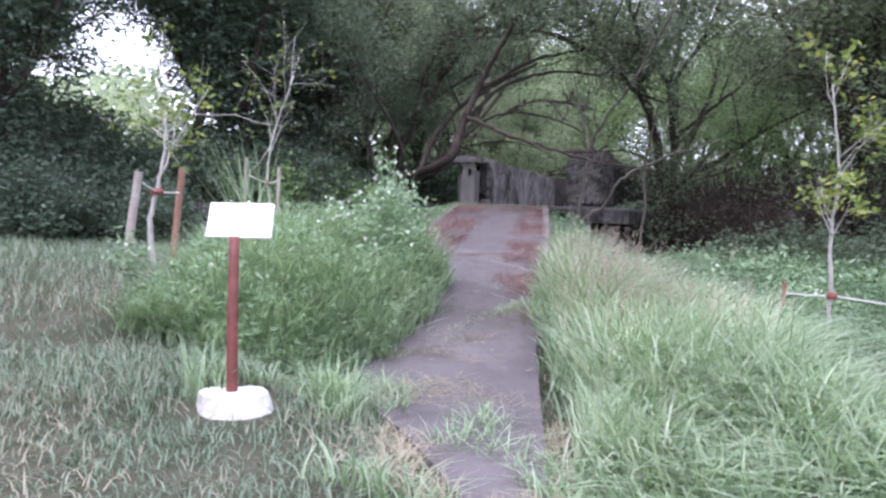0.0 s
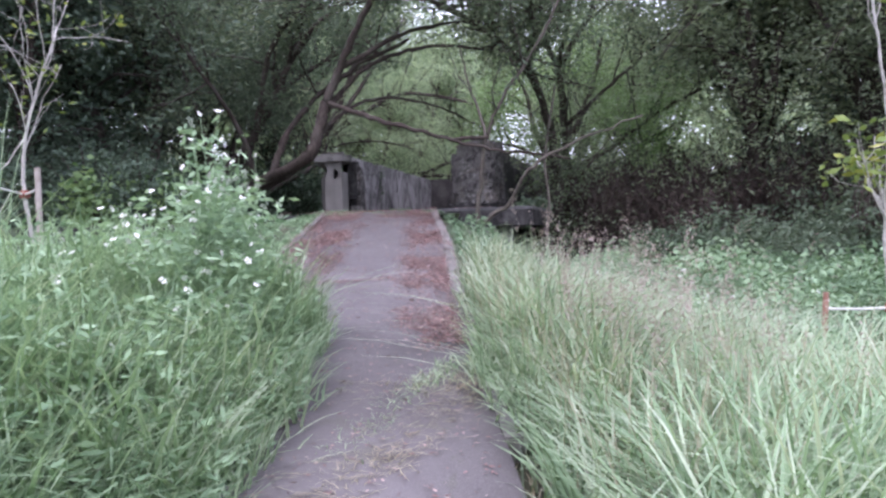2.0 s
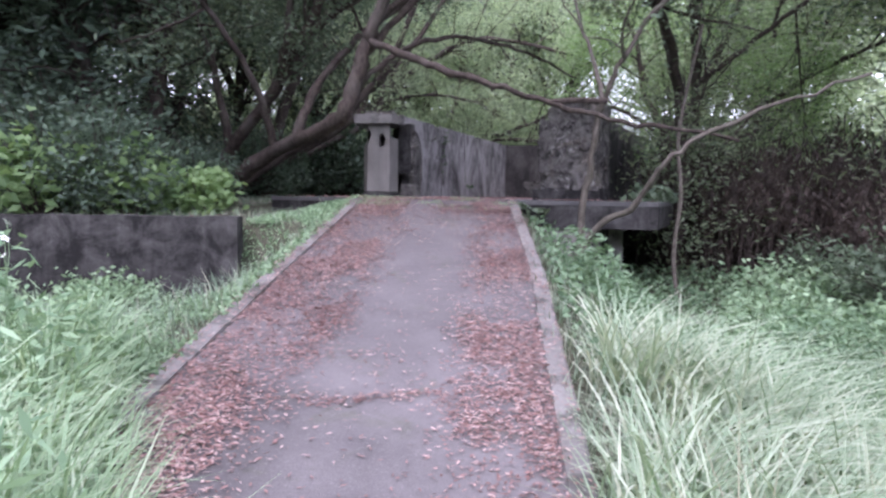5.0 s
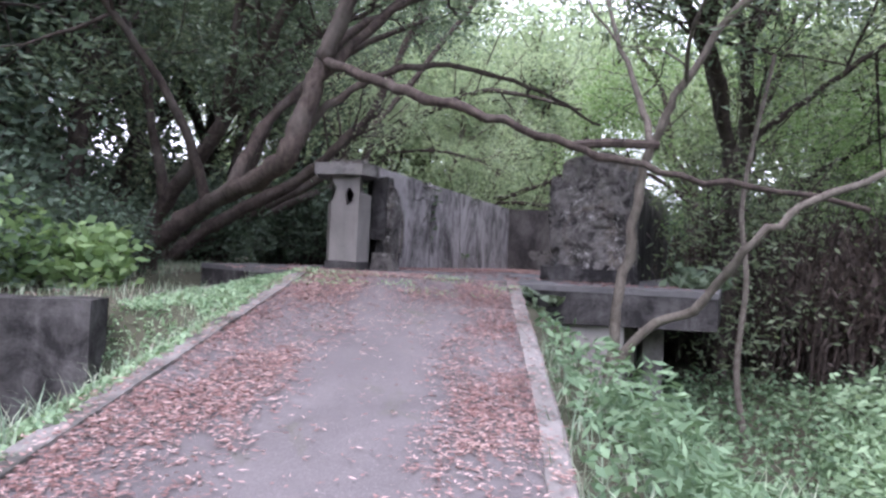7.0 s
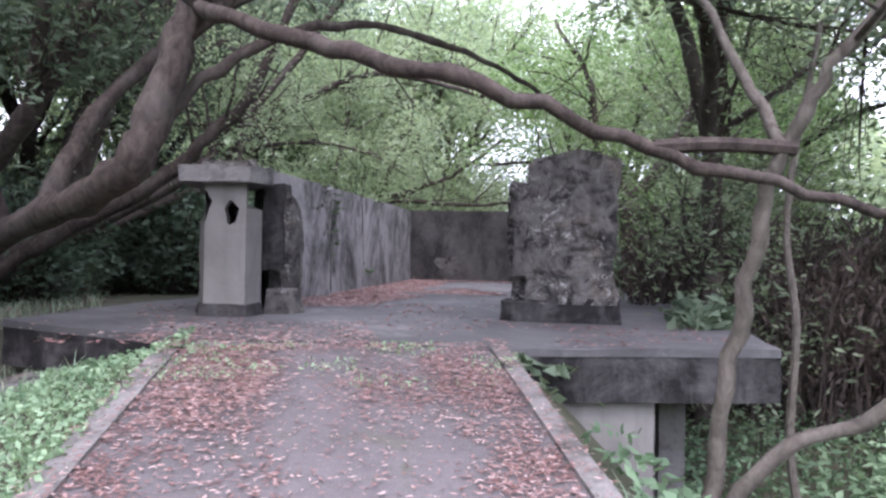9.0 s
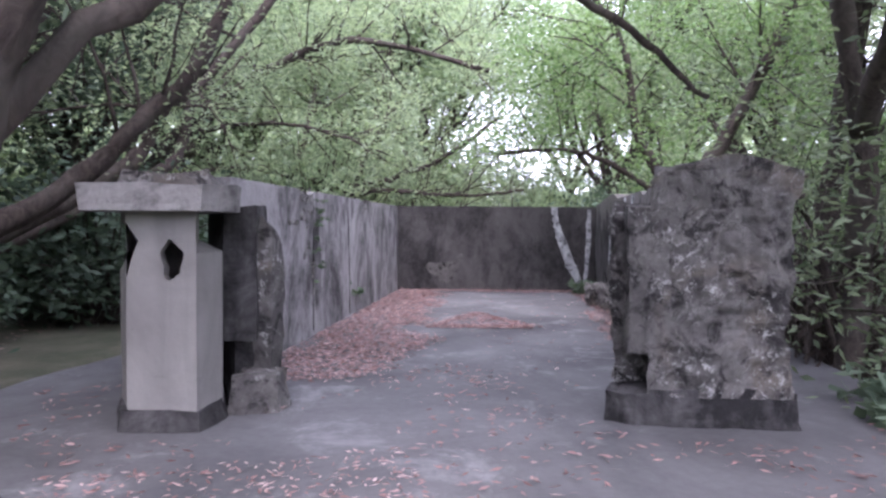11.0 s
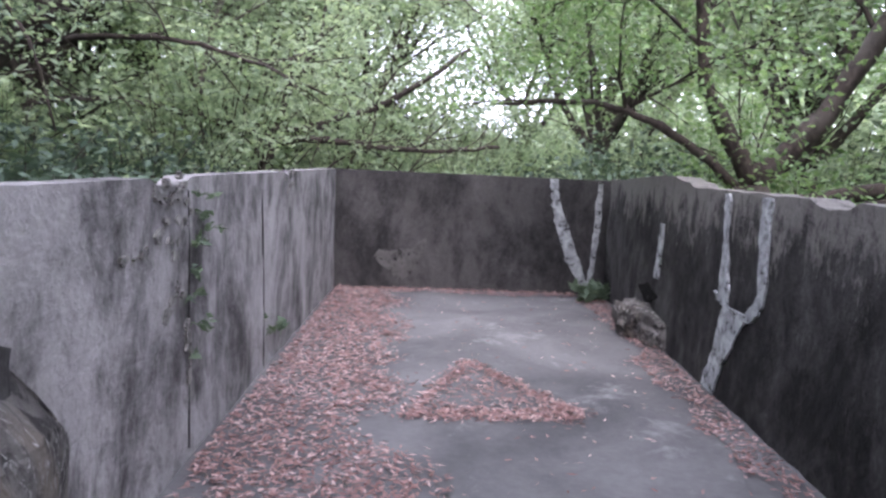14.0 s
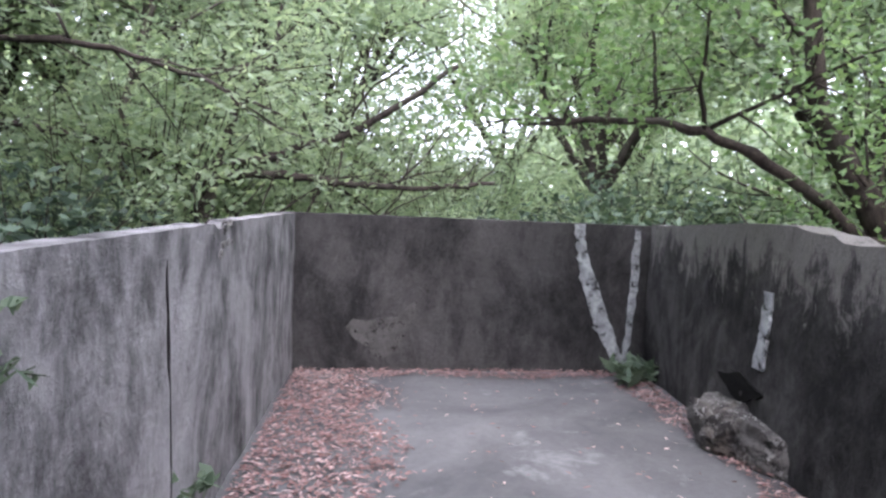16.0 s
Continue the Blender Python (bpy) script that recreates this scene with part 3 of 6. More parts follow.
# gate pillar with its cap
def build_pillar():
    top_z = 3.51
    P = [(0.36, 17.90), (0.44, 17.56), (0.78, 17.45), (0.90, 17.70), (0.87, 18.2), (0.45, 18.45)]
    thing = empty("gate_pillar", (0.68, 17.9, DECK), "pale concrete gate pillar with a diamond loophole and a heavy cap", "pillar")
    fl, fr = np.array(P[1]), np.array(P[2])
    across = unit(fr - fl)
    inward = np.array([-across[1], across[0]])
    w = np.linalg.norm(fr - fl)

    def place(u, z, deep=0.0):
        q = fl + across * u + inward * deep - np.array([0.68, 17.9])
        return (q[0], q[1], z - DECK)
    # front panel with the loophole cut through
    cu, cz = 0.235, 3.265
    hole = [(cu + 0.056 * math.cos(a) * (1 + 0.2 * math.sin(5 * a)), cz + 0.1 * math.sin(a) * (1 + 0.14 * math.cos(3 * a))) for a in np.linspace(0, 2 * math.pi, 16, endpoint=False)]
    outer = []
    for a in np.linspace(0, 2 * math.pi, 16, endpoint=False):
        ca, sa = math.cos(a), math.sin(a)
        k = min(abs((w - cu if ca > 0 else cu) / ca) if abs(ca) > 1e-6 else 9, 0.19 / abs(sa) if abs(sa) > 1e-6 else 9)
        outer.append((cu + ca * k, cz + sa * k))
    bite = [(u + (0.07 * math.exp(-((z - 3.34) / 0.08) ** 2) if u < 1e-4 else 0), z) for u, z in outer]
    vs, fs = [], []
    for u, z in bite:
        vs.append(place(u, z))
    for u, z in hole:
        vs.append(place(u, z))
    for u, z in hole:
        vs.append(place(cu + (u - cu) * 1.3, cz + (z - cz) * 1.15, 0.10))
    for j in range(16):
        k = (j + 1) % 16
        fs += [(j, k, 16 + k, 16 + j), (16 + j, 16 + k, 32 + k, 32 + j)]
    o = len(vs)
    corner = [place(0, cz - 0.19), place(w, cz - 0.19), place(w, cz + 0.19), place(0, cz + 0.19), place(0, DECK), place(w, DECK), place(w, top_z), place(0, top_z)]
    vs += corner
    fs += [(o + 4, o + 5, o + 1, o), (o + 3, o + 2, o + 6, o + 7)]
    for want in ((0, cz + 0.19, o + 3), (w, cz + 0.19, o + 2), (w, cz - 0.19, o + 1), (0, cz - 0.19, o)):
        js = [j for j in range(16) if abs(outer[j][0] - want[0]) < 1e-4 or abs(outer[j][1] - want[1]) < 1e-4]
        pairs = [(j, (j + 1) % 16) for j in range(16)]
        for a, b in pairs:
            ua, ub = outer[a], outer[b]
            if (abs(ua[0] - want[0]) < 1e-4 and abs(ub[1] - want[1]) < 1e-4 and abs(ub[0] - want[0]) > 1e-4) or (abs(ua[1] - want[1]) < 1e-4 and abs(ub[0] - want[0]) < 1e-4 and abs(ua[0] - want[0]) > 1e-4):
                fs.append((a, want[2], b))
    mk("front_panel", vs, fs, M_PILLAR, thing)
    # body behind the front, narrowed at the neck

    def neck(s, t):
        z = DECK + (top_z - DECK) * t
        i = 0.0
        if s < 1.0 and 3.22 < z < 3.46:
            i += 0.09 * (1 - ((z - 3.34) / 0.12) ** 2)
        return i + 0.006 * math.sin(9 * s + 7 * t)
    body = [(P[i][0] - 0.68, P[i][1] - 17.9) for i in (0, 1, 2, 3, 4, 5)]
    body[1] = tuple(np.array(body[1]) + 0.003 * np.array(inward))
    body[2] = tuple(np.array(body[2]) + 0.003 * np.array(inward))
    n = len(body)
    zs = np.linspace(0, top_z - DECK, 22)
    vs, fs = [], []
    for L, z in enumerate(zs):
        for s in range(n):
            q = np.array(body[s])
            if s in (0, 5):
                q = q + across * max(0.0, neck(0.0, z / (top_z - DECK)))
            if s in (3, 4) and z > 0.95:
                q = q - across * 0.13
            if z < 0.1 and s != 1 and s != 2:
                q = q * 1.04
            q = q * (1 + 0.01 * noise.noise(Vector((s * 3.1, z * 5, 0))))
            vs.append((q[0], q[1], z))
    for L in range(len(zs) - 1):
        for j in range(n):
            if j == 1:
                continue
            k = (j + 1) % n
            fs.append((L * n + j, L * n + k, (L + 1) * n + k, (L + 1) * n + j))
    fs.append(tuple((len(zs) - 1) * n + j for j in range(n)))
    mk("shaft", vs, fs, M_PILLAR, thing)
    base = [(0.33, 17.95), (0.40, 17.52), (0.80, 17.40), (0.94, 17.70), (0.90, 18.2), (0.43, 18.46)]
    v, f = rough_prism([(x - 0.68, y - 17.9) for x, y in base], 0.0, 0.10, 0.08, 0.02, shape=lambda s, t: 0.03 * t)
    mk("plinth", v, f, M_DARK, thing, "dark concrete footing")
    cap = [(0.22, 17.88), (0.25, 17.45), (0.82, 17.30), (1.01, 17.60), (0.86, 18.2), (0.4, 18.5)]
    v, f = rough_prism([(x - 0.68, y - 17.9) for x, y in cap], top_z - DECK, 3.645 - DECK, 0.05, 0.022, shape=lambda s, t: 0.015 * (1 - t) + 0.006 * math.sin(11 * s), nz=4)
    mk("cap", v, f, M_SLAB, thing, "thick chipped concrete cap slab")
    crest = [(0.36, 17.75), (0.40, 17.58), (0.86, 17.55), (0.90, 17.85), (0.82, 18.25), (0.5, 18.4)]
    v, f = rough_prism([(x - 0.68, y - 17.9) for x, y in crest], 3.645 - DECK, 3.725 - DECK, 0.05, 0.035, shape=lambda s, t: 0.05 * t, nz=3)
    mk("crest", v, f, M_ROUGH, thing, "broken rubble left on top of the cap")


build_pillar()


def block(name, outline, z0, z1, material, label, category, amp=0.02, shape=None, top=None, edge=0.09):
    v, f = rough_prism(outline, z0, z1, edge, amp, shape, top)
    return tagged(mk(name, v, f, material), label, category)


# broken door jambs and blocks at the entrance
block("jamb_stub", [(0.92, 17.69), (1.20, 17.68), (1.27, 17.84), (1.22, 17.98), (0.98, 18.02)], DECK, DECK + 0.21, M_ROUGH, "low broken concrete stub by the pillar", "concrete stub", 0.022, lambda s, t: 0.03 * t, None, 0.04)


def ragged(s, t):
    e = 0.0
    if 1.0 <= s < 2.3:
        e = 0.10 * math.exp(-((t - 0.26) / 0.16) ** 2) + 0.05 * math.exp(-((t - 0.8) / 0.12) ** 2) + 0.02 * math.sin(11 * t + 1)
    return e + 0.012 * math.sin(17 * t + 3 * s) + 0.05 * abs(noise.noise(Vector((s * 5, t * 9, 1)))) + 0.035 * max(0, noise.noise(Vector((s * 14, t * 22, 4))))


def right_block_top(x, y):
    u = (x - 3.02) * 0.93 - (y - 16.95) * 0.36
    return 3.785 - max(0.0, 0.10 - u) * 1.5 - 0.03 * max(0.0, u - 0.5)


def stub_top(x, y):
    return 3.55 + 0.05 * noise.noise(Vector((x * 9, y * 9, 2))) + 0.10 * max(0.0, y - 17.35)


def set_block(name, label, category, pieces):
    """One block of broken concrete, built of parts (name, outline, z0, z1, material, amp, shape, top)."""
    thing = empty(name, (pieces[0][1][0][0], pieces[0][1][0][1], DECK), label, category)
    x0, y0 = thing.location[0], thing.location[1]
    for part_name, outline, z0, z1, m, amp, shape, top in pieces:
        vv, ff = rough_prism(outline, z0, z1, 0.04, amp, shape, top)
        mk(part_name, [(q[0] - x0, q[1] - y0, q[2] - DECK) for q in vv], ff, m, thing)
    return thing


set_block("gate_block", "massive rough broken concrete gate block", "concrete block", [
    ("body", [(3.06, 16.94), (3.75, 16.65), (4.02, 17.2), (4.25, 17.95), (4.05, 18.08), (3.45, 17.45)], DECK + 0.15, 3.79, M_ROUGH, 0.055, ragged, right_block_top),
    ("plinth", [(3.02, 16.92), (3.77, 16.62), (4.06, 17.2), (4.29, 17.97), (4.05, 18.1), (3.4, 17.45)], DECK, DECK + 0.19, M_DARK, 0.02, lambda s, t: 0.05 * t + 0.03 * max(0, noise.noise(Vector((s * 6, t * 3, 2)))), None),
    ("ledge", [(2.965, 16.985), (3.16, 16.905), (3.30, 17.2), (3.10, 17.28)], DECK + 0.38, 3.56, M_ROUGH, 0.022, lambda s, t: 0.015 * math.sin(8 * t + s) + 0.02 * max(0, noise.noise(Vector((s * 9, t * 12, 7)))), None),
    ("broken_return", [(2.975, 17.18), (3.2, 17.08), (3.62, 17.5), (4.02, 18.06), (3.93, 18.1), (3.40, 17.62), (3.06, 17.34)], DECK + 0.16, 3.6, M_ROUGH, 0.06, lambda s, t: 0.09 * math.exp(-((t - 0.1) / 0.14) ** 2) + 0.05 * max(0, noise.noise(Vector((s * 4, t * 10, 5)))), stub_top),
    ("foot", [(2.87, 17.07), (2.98, 16.925), (3.22, 16.85), (3.5, 17.42), (3.56, 17.66), (3.2, 17.45)], DECK, DECK + 0.17, M_DARK, 0.03, lambda s, t: 0.03 * t + 0.03 * max(0, noise.noise(Vector((s * 7, 2, 1)))), None)])
set_block("door_jamb", "black broken door jamb beside the gate pillar", "jamb", [
    ("body", [(0.90, 17.86), (1.08, 17.82), (1.14, 18.0), (1.17, 18.9), (0.85, 19.1), (0.80, 18.3)], DECK + 0.38, 3.55, M_DARK, 0.02, lambda s, t: 0.012 * math.sin(9 * t + 2 * s), lambda x, y: 3.55 + 0.03 * noise.noise(Vector((x * 12, y * 12, 0))) - 0.25 * max(0, y - 18.2)),
    ("broken_edge", [(1.06, 17.86), (1.16, 17.80), (1.235, 17.95), (1.26, 18.4), (1.27, 19.05), (1.05, 19.1)], DECK + 0.16, 3.42, M_ROUGH, 0.035, lambda s, t: 0.06 * math.exp(-((t - 0.05) / 0.12) ** 2) + 0.03 * max(0, t - 0.85) / 0.15, lambda x, y: 3.52 - 1.2 * max(0, x - 1.08) + 0.04 * noise.noise(Vector((x * 11, y * 11, 3))) - 0.18 * max(0, y - 18.1)),
    ("foot", [(0.96, 17.98), (1.10, 17.95), (1.18, 18.3), (1.22, 19.1), (0.85, 19.2), (0.85, 18.3)], DECK, DECK + 0.385, M_DARK, 0.02, None, None)])
# rubble lump at the foot of the stained wall
block("rubble_lump", [(5.33, 21.86), (5.36, 21.50), (5.42, 21.20), (5.62, 21.32), (5.72, 21.8), (5.70, 22.18), (5.48, 22.10)], DECK, DECK + 0.26, M_ROUGH, "lump of broken rubble at the wall foot", "rubble", 0.10, lambda s, t: 0.05 * t * t + 0.07 * (1 - t) ** 2, lambda x, y: DECK + 0.27 - 0.22 * max(0, 21.55 - y) + 0.03 * noise.noise(Vector((x * 9, y * 9, 0))), 0.035)


# ---- trees ----
def side_shoots(path, radii, count, length, start=0.3, up=0.35, sides=5, hang=0.0):
    """Thinner branches that leave a limb. Returns [(path, radii)]."""
    out = []
    n = len(path)
    tang = unit(np.gradient(path, axis=0))
    for _ in range(count):
        i = int(rng.uniform(start, 1.0) * (n - 1))
        d = unit(tang[i] * 0.75 + rng.normal(0, 0.75, 3) + np.array([0, 0, up]))
        ln = length * rng.uniform(0.6, 1.25)
        r = min(radii[i] * 0.6, 0.014 * ln + 0.006)
        k = rng.normal(0, 0.28, 3) + np.array([0, 0, 0.12 - hang])
        pts = [path[i], path[i] + d * ln * 0.35 + k * ln * 0.12, path[i] + d * ln * 0.7 + k * ln * 0.4, path[i] + d * ln + k * ln * 0.85]
        p = bend(pts, 2 if sides > 4 else 1, 0.01 * ln)
        out.append((p, np.linspace(r, r * 0.3, len(p))))
    return out


def clear_of_walk(c):
    """Which places keep off the way that people walk: the ramp and the middle of the room, up to head height and a half."""
    line = np.interp(c[:, 1], [0, 14, 16, 19, 22], [1.1, 1.2, 1.1, 2.0, 2.8])
    z = np.interp(c[:, 1], [0, 6.3, 15.5], [0.45, 0.73, DECK])
    x, y = c[:, 0], c[:, 1]
    room = (x > 1.1 + (y - 19.0) * 0.414) & (x < RW0[0] + 0.15 + (y - RW0[1]) * 0.446) & (y > 18) & (y < 24.7) & (c[:, 2] < 4.3)
    deck_top = (x > 0.3) & (x < 4.2) & (y > 15.0) & (y < 19.0) & (c[:, 2] < 4.6)
    return ~((abs(x - line) < 1.25) & (c[:, 2] < z + 3.0) & (y < 21.5)) & ~room & ~deck_top


def leaf_cloud(paths, per, spread, length, width, start=0.35, droop=0.25, origin=None):
    """Leaves along the outer part of thin branches."""
    cs = []
    for p, _ in paths:
        s = start + (1 - start) * rng.uniform(0, 1, per) ** 0.7
        i = s * (len(p) - 1)
        a = np.floor(i).astype(int).clip(0, len(p) - 2)
        c = p[a] + (p[a + 1] - p[a]) * (i - a)[:, None]
        cs.append(c + rng.normal(0, spread, (per, 3)) * np.array([1, 1, 0.75]))
    c = np.concatenate(cs) + (np.zeros(3) if origin is None else np.array(origin))
    return leaf_quads(c[clear_of_walk(c)] if origin is not None else c, length, width, droop) - (np.zeros(3) if origin is None else np.array(origin, float))


def tree(place, limbs, boughs, twigs, per, spread, leaf, bark, leaves, label, bough_len=1.6, twig_len=0.7, category="tree", group="", hang=0.0, start=0.3, sides=7, name="tree", low=-9.0):
    """A tree from its main limbs [(points, r0, r1)], in metres from its foot."""
    thing = empty(name, place, label, category, group)
    wood, thin = [], []
    for pts, r0, r1 in limbs:
        p = bend(pts, 7, 0.012)
        r = np.linspace(r0, r1, len(p)) * (1 + 0.08 * rng.normal(size=len(p)))
        wood.append(tube(p, r, sides))
        ln = np.linalg.norm(np.diff(p, axis=0), axis=1).sum()
        bs = side_shoots(p, r, max(2, int(boughs * ln)), bough_len, start, 0.35, 5, hang)
        for bp, br in bs:
            if bp[0][2] < low or not clear_of_walk(bp + np.array(place)).all():
                continue
            wood.append(tube(bp, br, 4))
            ts = [q for q in side_shoots(bp, br, twigs, twig_len, 0.2, 0.15, 4, hang) if clear_of_walk(q[0] + np.array(place)).all()]
            thin += ts
            for tp, tr in ts:
                wood.append(tube(tp, tr, 3, False))
    v, f = join(wood)
    mk("trunk", v, f, bark, thing, smooth=True)
    quads("crown", leaf_cloud(thin, per, spread, *leaf, origin=place), leaves, thing)
    return thing


def wild_limbs(h, lean, forks, reach, r):
    """Limbs of a leaning, many-stemmed woodland tree."""
    t = np.array([lean[0] * 0.5, lean[1] * 0.5, h * 0.35])
    out = [([(0, 0, -0.2), (lean[0] * 0.2, lean[1] * 0.2, h * 0.18), tuple(t)], r, r * 0.75)]
    for k in range(forks):
        a = 2 * math.pi * (k + rng.uniform(-0.3, 0.3)) / forks
        d = np.array([math.cos(a), math.sin(a), 0]) * reach * rng.uniform(0.6, 1.1)
        e = np.array([lean[0], lean[1], h * rng.uniform(0.8, 1.05)]) + d
        m = t + (e - t) * 0.5 + np.array([0, 0, h * 0.08]) + rng.normal(0, 0.2, 3)
        out.append(([tuple(t), tuple(t + (m - t) * 0.5 + rng.normal(0, 0.12, 3)), tuple(m), tuple(e)], r * 0.6, r * 0.18))
    return out


# the big leaning tree whose limb crosses over the ramp
tree((-1.7, 17.65, 2.25), [
    ([(-0.2, 0.1, -0.2), (0.25, -0.2, 0.45), (0.89, -0.67, 0.80), (1.9, -1.98, 1.10), (2.13, -2.12, 1.5), (2.30, -2.10, 2.06)], 0.125, 0.09),
    ([(2.30, -2.10, 2.06), (2.55, -2.3, 2.6), (2.95, -2.7, 3.3), (3.6, -3.4, 4.2), (4.7, -4.0, 5.4)], 0.085, 0.03),
    ([(2.30, -2.10, 2.04), (2.85, -2.75, 1.72), (3.44, -3.55, 1.38), (4.24, -3.60, 1.14), (4.9, -3.85, 0.95), (5.9, -4.2, 0.75)], 0.048, 0.018),
    ([(2.13, -2.12, 1.5), (2.3, -1.6, 2.3), (2.9, -1.0, 3.0), (3.9, -0.6, 3.6)], 0.075, 0.03),
    ([(1.2, -1.05, 0.9), (1.5, -0.6, 1.8), (2.2, 0.2, 2.8), (3.2, 1.0, 3.6)], 0.08, 0.03),
    ([(1.9, -1.98, 1.10), (2.5, -1.7, 1.9), (3.4, -1.3, 2.3), (4.4, -0.9, 2.2), (5.2, -0.6, 1.9)], 0.045, 0.014),
    ([(2.25, -2.1, 1.85), (3.0, -1.9, 2.7), (4.1, -1.8, 3.1), (5.4, -1.9, 3.0), (6.4, -2.1, 2.7)], 0.05, 0.014),
    ([(2.55, -2.3, 2.6), (3.8, -1.7, 3.4), (5.2, -1.1, 3.8), (6.6, -0.7, 3.8)], 0.05, 0.018),
    ([(0.89, -0.67, 0.80), (0.7, -1.2, 1.7), (0.2, -1.9, 2.6), (-0.5, -2.4, 3.6)], 0.06, 0.02)],
    2.2, 6, 62, 0.19, (0.11, 0.032), M_BARK, M_LEAF, "big leaning brown-barked tree with a limb arching over the ramp", 1.3, 0.6, start=0.6, low=2.35)
tree((-2.6, 19.2, 2.25), [
    ([(0, 0, -0.2), (0.7, -0.6, 0.9), (1.7, -1.5, 1.9), (2.4, -1.7, 3.2), (2.9, -1.6, 4.6)], 0.13, 0.05),
    ([(1.7, -1.5, 1.9), (2.2, -0.8, 2.9), (3.2, 0.2, 3.9), (4.2, 1.2, 4.7)], 0.07, 0.02),
    ([(2.4, -1.7, 3.2), (2.8, -2.5, 4.0), (3.4, -3.4, 4.5)], 0.05, 0.02),
    ([(0.7, -0.6, 0.9), (0.5, -0.9, 2.2), (0.1, -1.2, 3.8)], 0.08, 0.03),
    ([(1.7, -1.5, 1.9), (2.2, -2.6, 3.3), (3.2, -3.4, 4.1), (4.6, -3.9, 4.5), (5.8, -4.0, 4.6)], 0.06, 0.02),
    ([(2.4, -1.7, 3.2), (3.2, -2.0, 4.1), (4.6, -2.4, 4.7), (6.0, -2.6, 4.9)], 0.06, 0.02)],
    2.8, 6, 66, 0.2, (0.11, 0.032), M_BARK, M_LEAF, "crooked brown woodland tree leaning over the gate", 1.3, 0.6, start=0.45)
tree((-2.6, 19.6, 2.25), [
    ([(0.0, 0.0, -0.1), (1.0, 0.25, 0.7), (2.20, 0.60, 1.50), (2.72, 0.80, 2.08), (3.28, 1.10, 2.87), (4.3, 1.6, 5.6)], 0.115, 0.06),
    ([(0.05, 0.1, -0.1), (1.1, 1.0, 0.8), (2.46, 2.00, 1.81), (2.71, 2.20, 2.39), (3.37, 2.60, 3.09), (5.2, 3.0, 5.8)], 0.11, 0.05),
    ([(0.0, 0.15, -0.1), (1.2, 1.8, 0.9), (2.65, 3.80, 1.97), (2.93, 4.00, 2.81), (3.11, 4.20, 3.43)], 0.10, 0.05)],
    1.1, 5, 55, 0.22, (0.08, 0.025), M_BARK, M_LEAF_HAZED, "dark many-stemmed tree leaning over the parapet wall", 1.2, 0.6, start=0.55)
# thin tree rising beside the deck edge
tree((2.87, 14.2, 1.15), [
    ([(0, 0, -0.15), (0.05, -0.05, 0.9), (0.12, -0.15, 1.7), (0.19, -0.27, 2.25), (0.35, -0.5, 2.7), (0.85, -0.95, 3.5), (1.4, -1.4, 4.6)], 0.042, 0.018),
    ([(0.19, -0.27, 2.25), (0.1, 0.1, 2.9), (-0.1, 0.3, 3.8)], 0.028, 0.012),
    ([(-0.08, 0.0, -0.1), (0.08, -0.15, 0.85), (0.49, -0.45, 1.25), (0.69, -0.8, 1.68), (1.33, -0.9, 2.05), (2.4, -1.0, 2.45)], 0.04, 0.015)],
    1.3, 4, 16, 0.17, (0.075, 0.028), M_BARK_GREY, M_LEAF, "thin grey forked tree rising beside the deck edge", 0.9, 0.5, start=0.6, low=2.6)
p = bend([(2.56, 14.06, 3.40), (2.8, 14.0, 3.415), (3.10, 13.92, 3.40)], 4)
v, f = tube(p, [0.032] * len(p), 7)
tagged(mk("dead_branch", v, f, M_BARK), "dead brown branch resting across two limbs", "branch")
p = bend([(4.52, 15.43, 0.95), (4.42, 15.5, 1.7), (4.50, 15.55, 2.5), (4.47, 15.62, 3.3), (4.7, 15.6, 4.6)], 5)
v, f = tube(p, np.linspace(0.032, 0.02, len(p)), 7)
tagged(mk("bare_stem", v, f, M_BARK_GREY), "slim bare grey stem growing by the deck", "tree")

# the branching tree behind the end wall
tree((3.0, 27.5, 2.1), [
    ([(0, 0, -0.2), (0.0, 0.05, 1.2), (0.2, 0.1, 2.1)], 0.13, 0.10),
    ([(0.2, 0.1, 2.1), (0.9, -0.2, 2.3), (1.9, -0.6, 2.75), (2.9, -1.0, 3.5)], 0.085, 0.03),
    ([(0.15, 0.1, 2.0), (0.9, -0.3, 2.05), (2.0, -0.8, 1.95), (3.3, -1.4, 2.05)], 0.07, 0.025),
    ([(0.2, 0.1, 2.1), (0.4, 0, 2.8), (0.75, -0.2, 3.4), (0.9, -0.3, 4.4)], 0.07, 0.02),
    ([(0.15, 0.1, 2.05), (-0.9, 0.4, 2.3), (-2.2, 0.9, 2.5), (-3.3, 1.3, 2.35)], 0.06, 0.025),
    ([(0.0, 0.05, 1.0), (0.7, -0.2, 1.45), (1.5, -0.6, 1.55), (2.0, -0.8, 1.5)], 0.06, 0.025)],
    2.2, 4, 12, 0.2, (0.11, 0.034), M_BARK, M_LEAF_HAZED, "spreading brown tree with bare crooked branches", 1.1, 0.6, start=0.35)
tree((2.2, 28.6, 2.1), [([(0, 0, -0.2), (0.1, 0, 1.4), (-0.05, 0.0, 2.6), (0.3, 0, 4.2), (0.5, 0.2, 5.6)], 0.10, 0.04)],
     2.4, 6, 60, 0.24, (0.12, 0.036), M_BARK_GREY, M_LEAF_HAZED, "slim pale-barked tree behind the end wall", 1.4, 0.7, start=0.5)
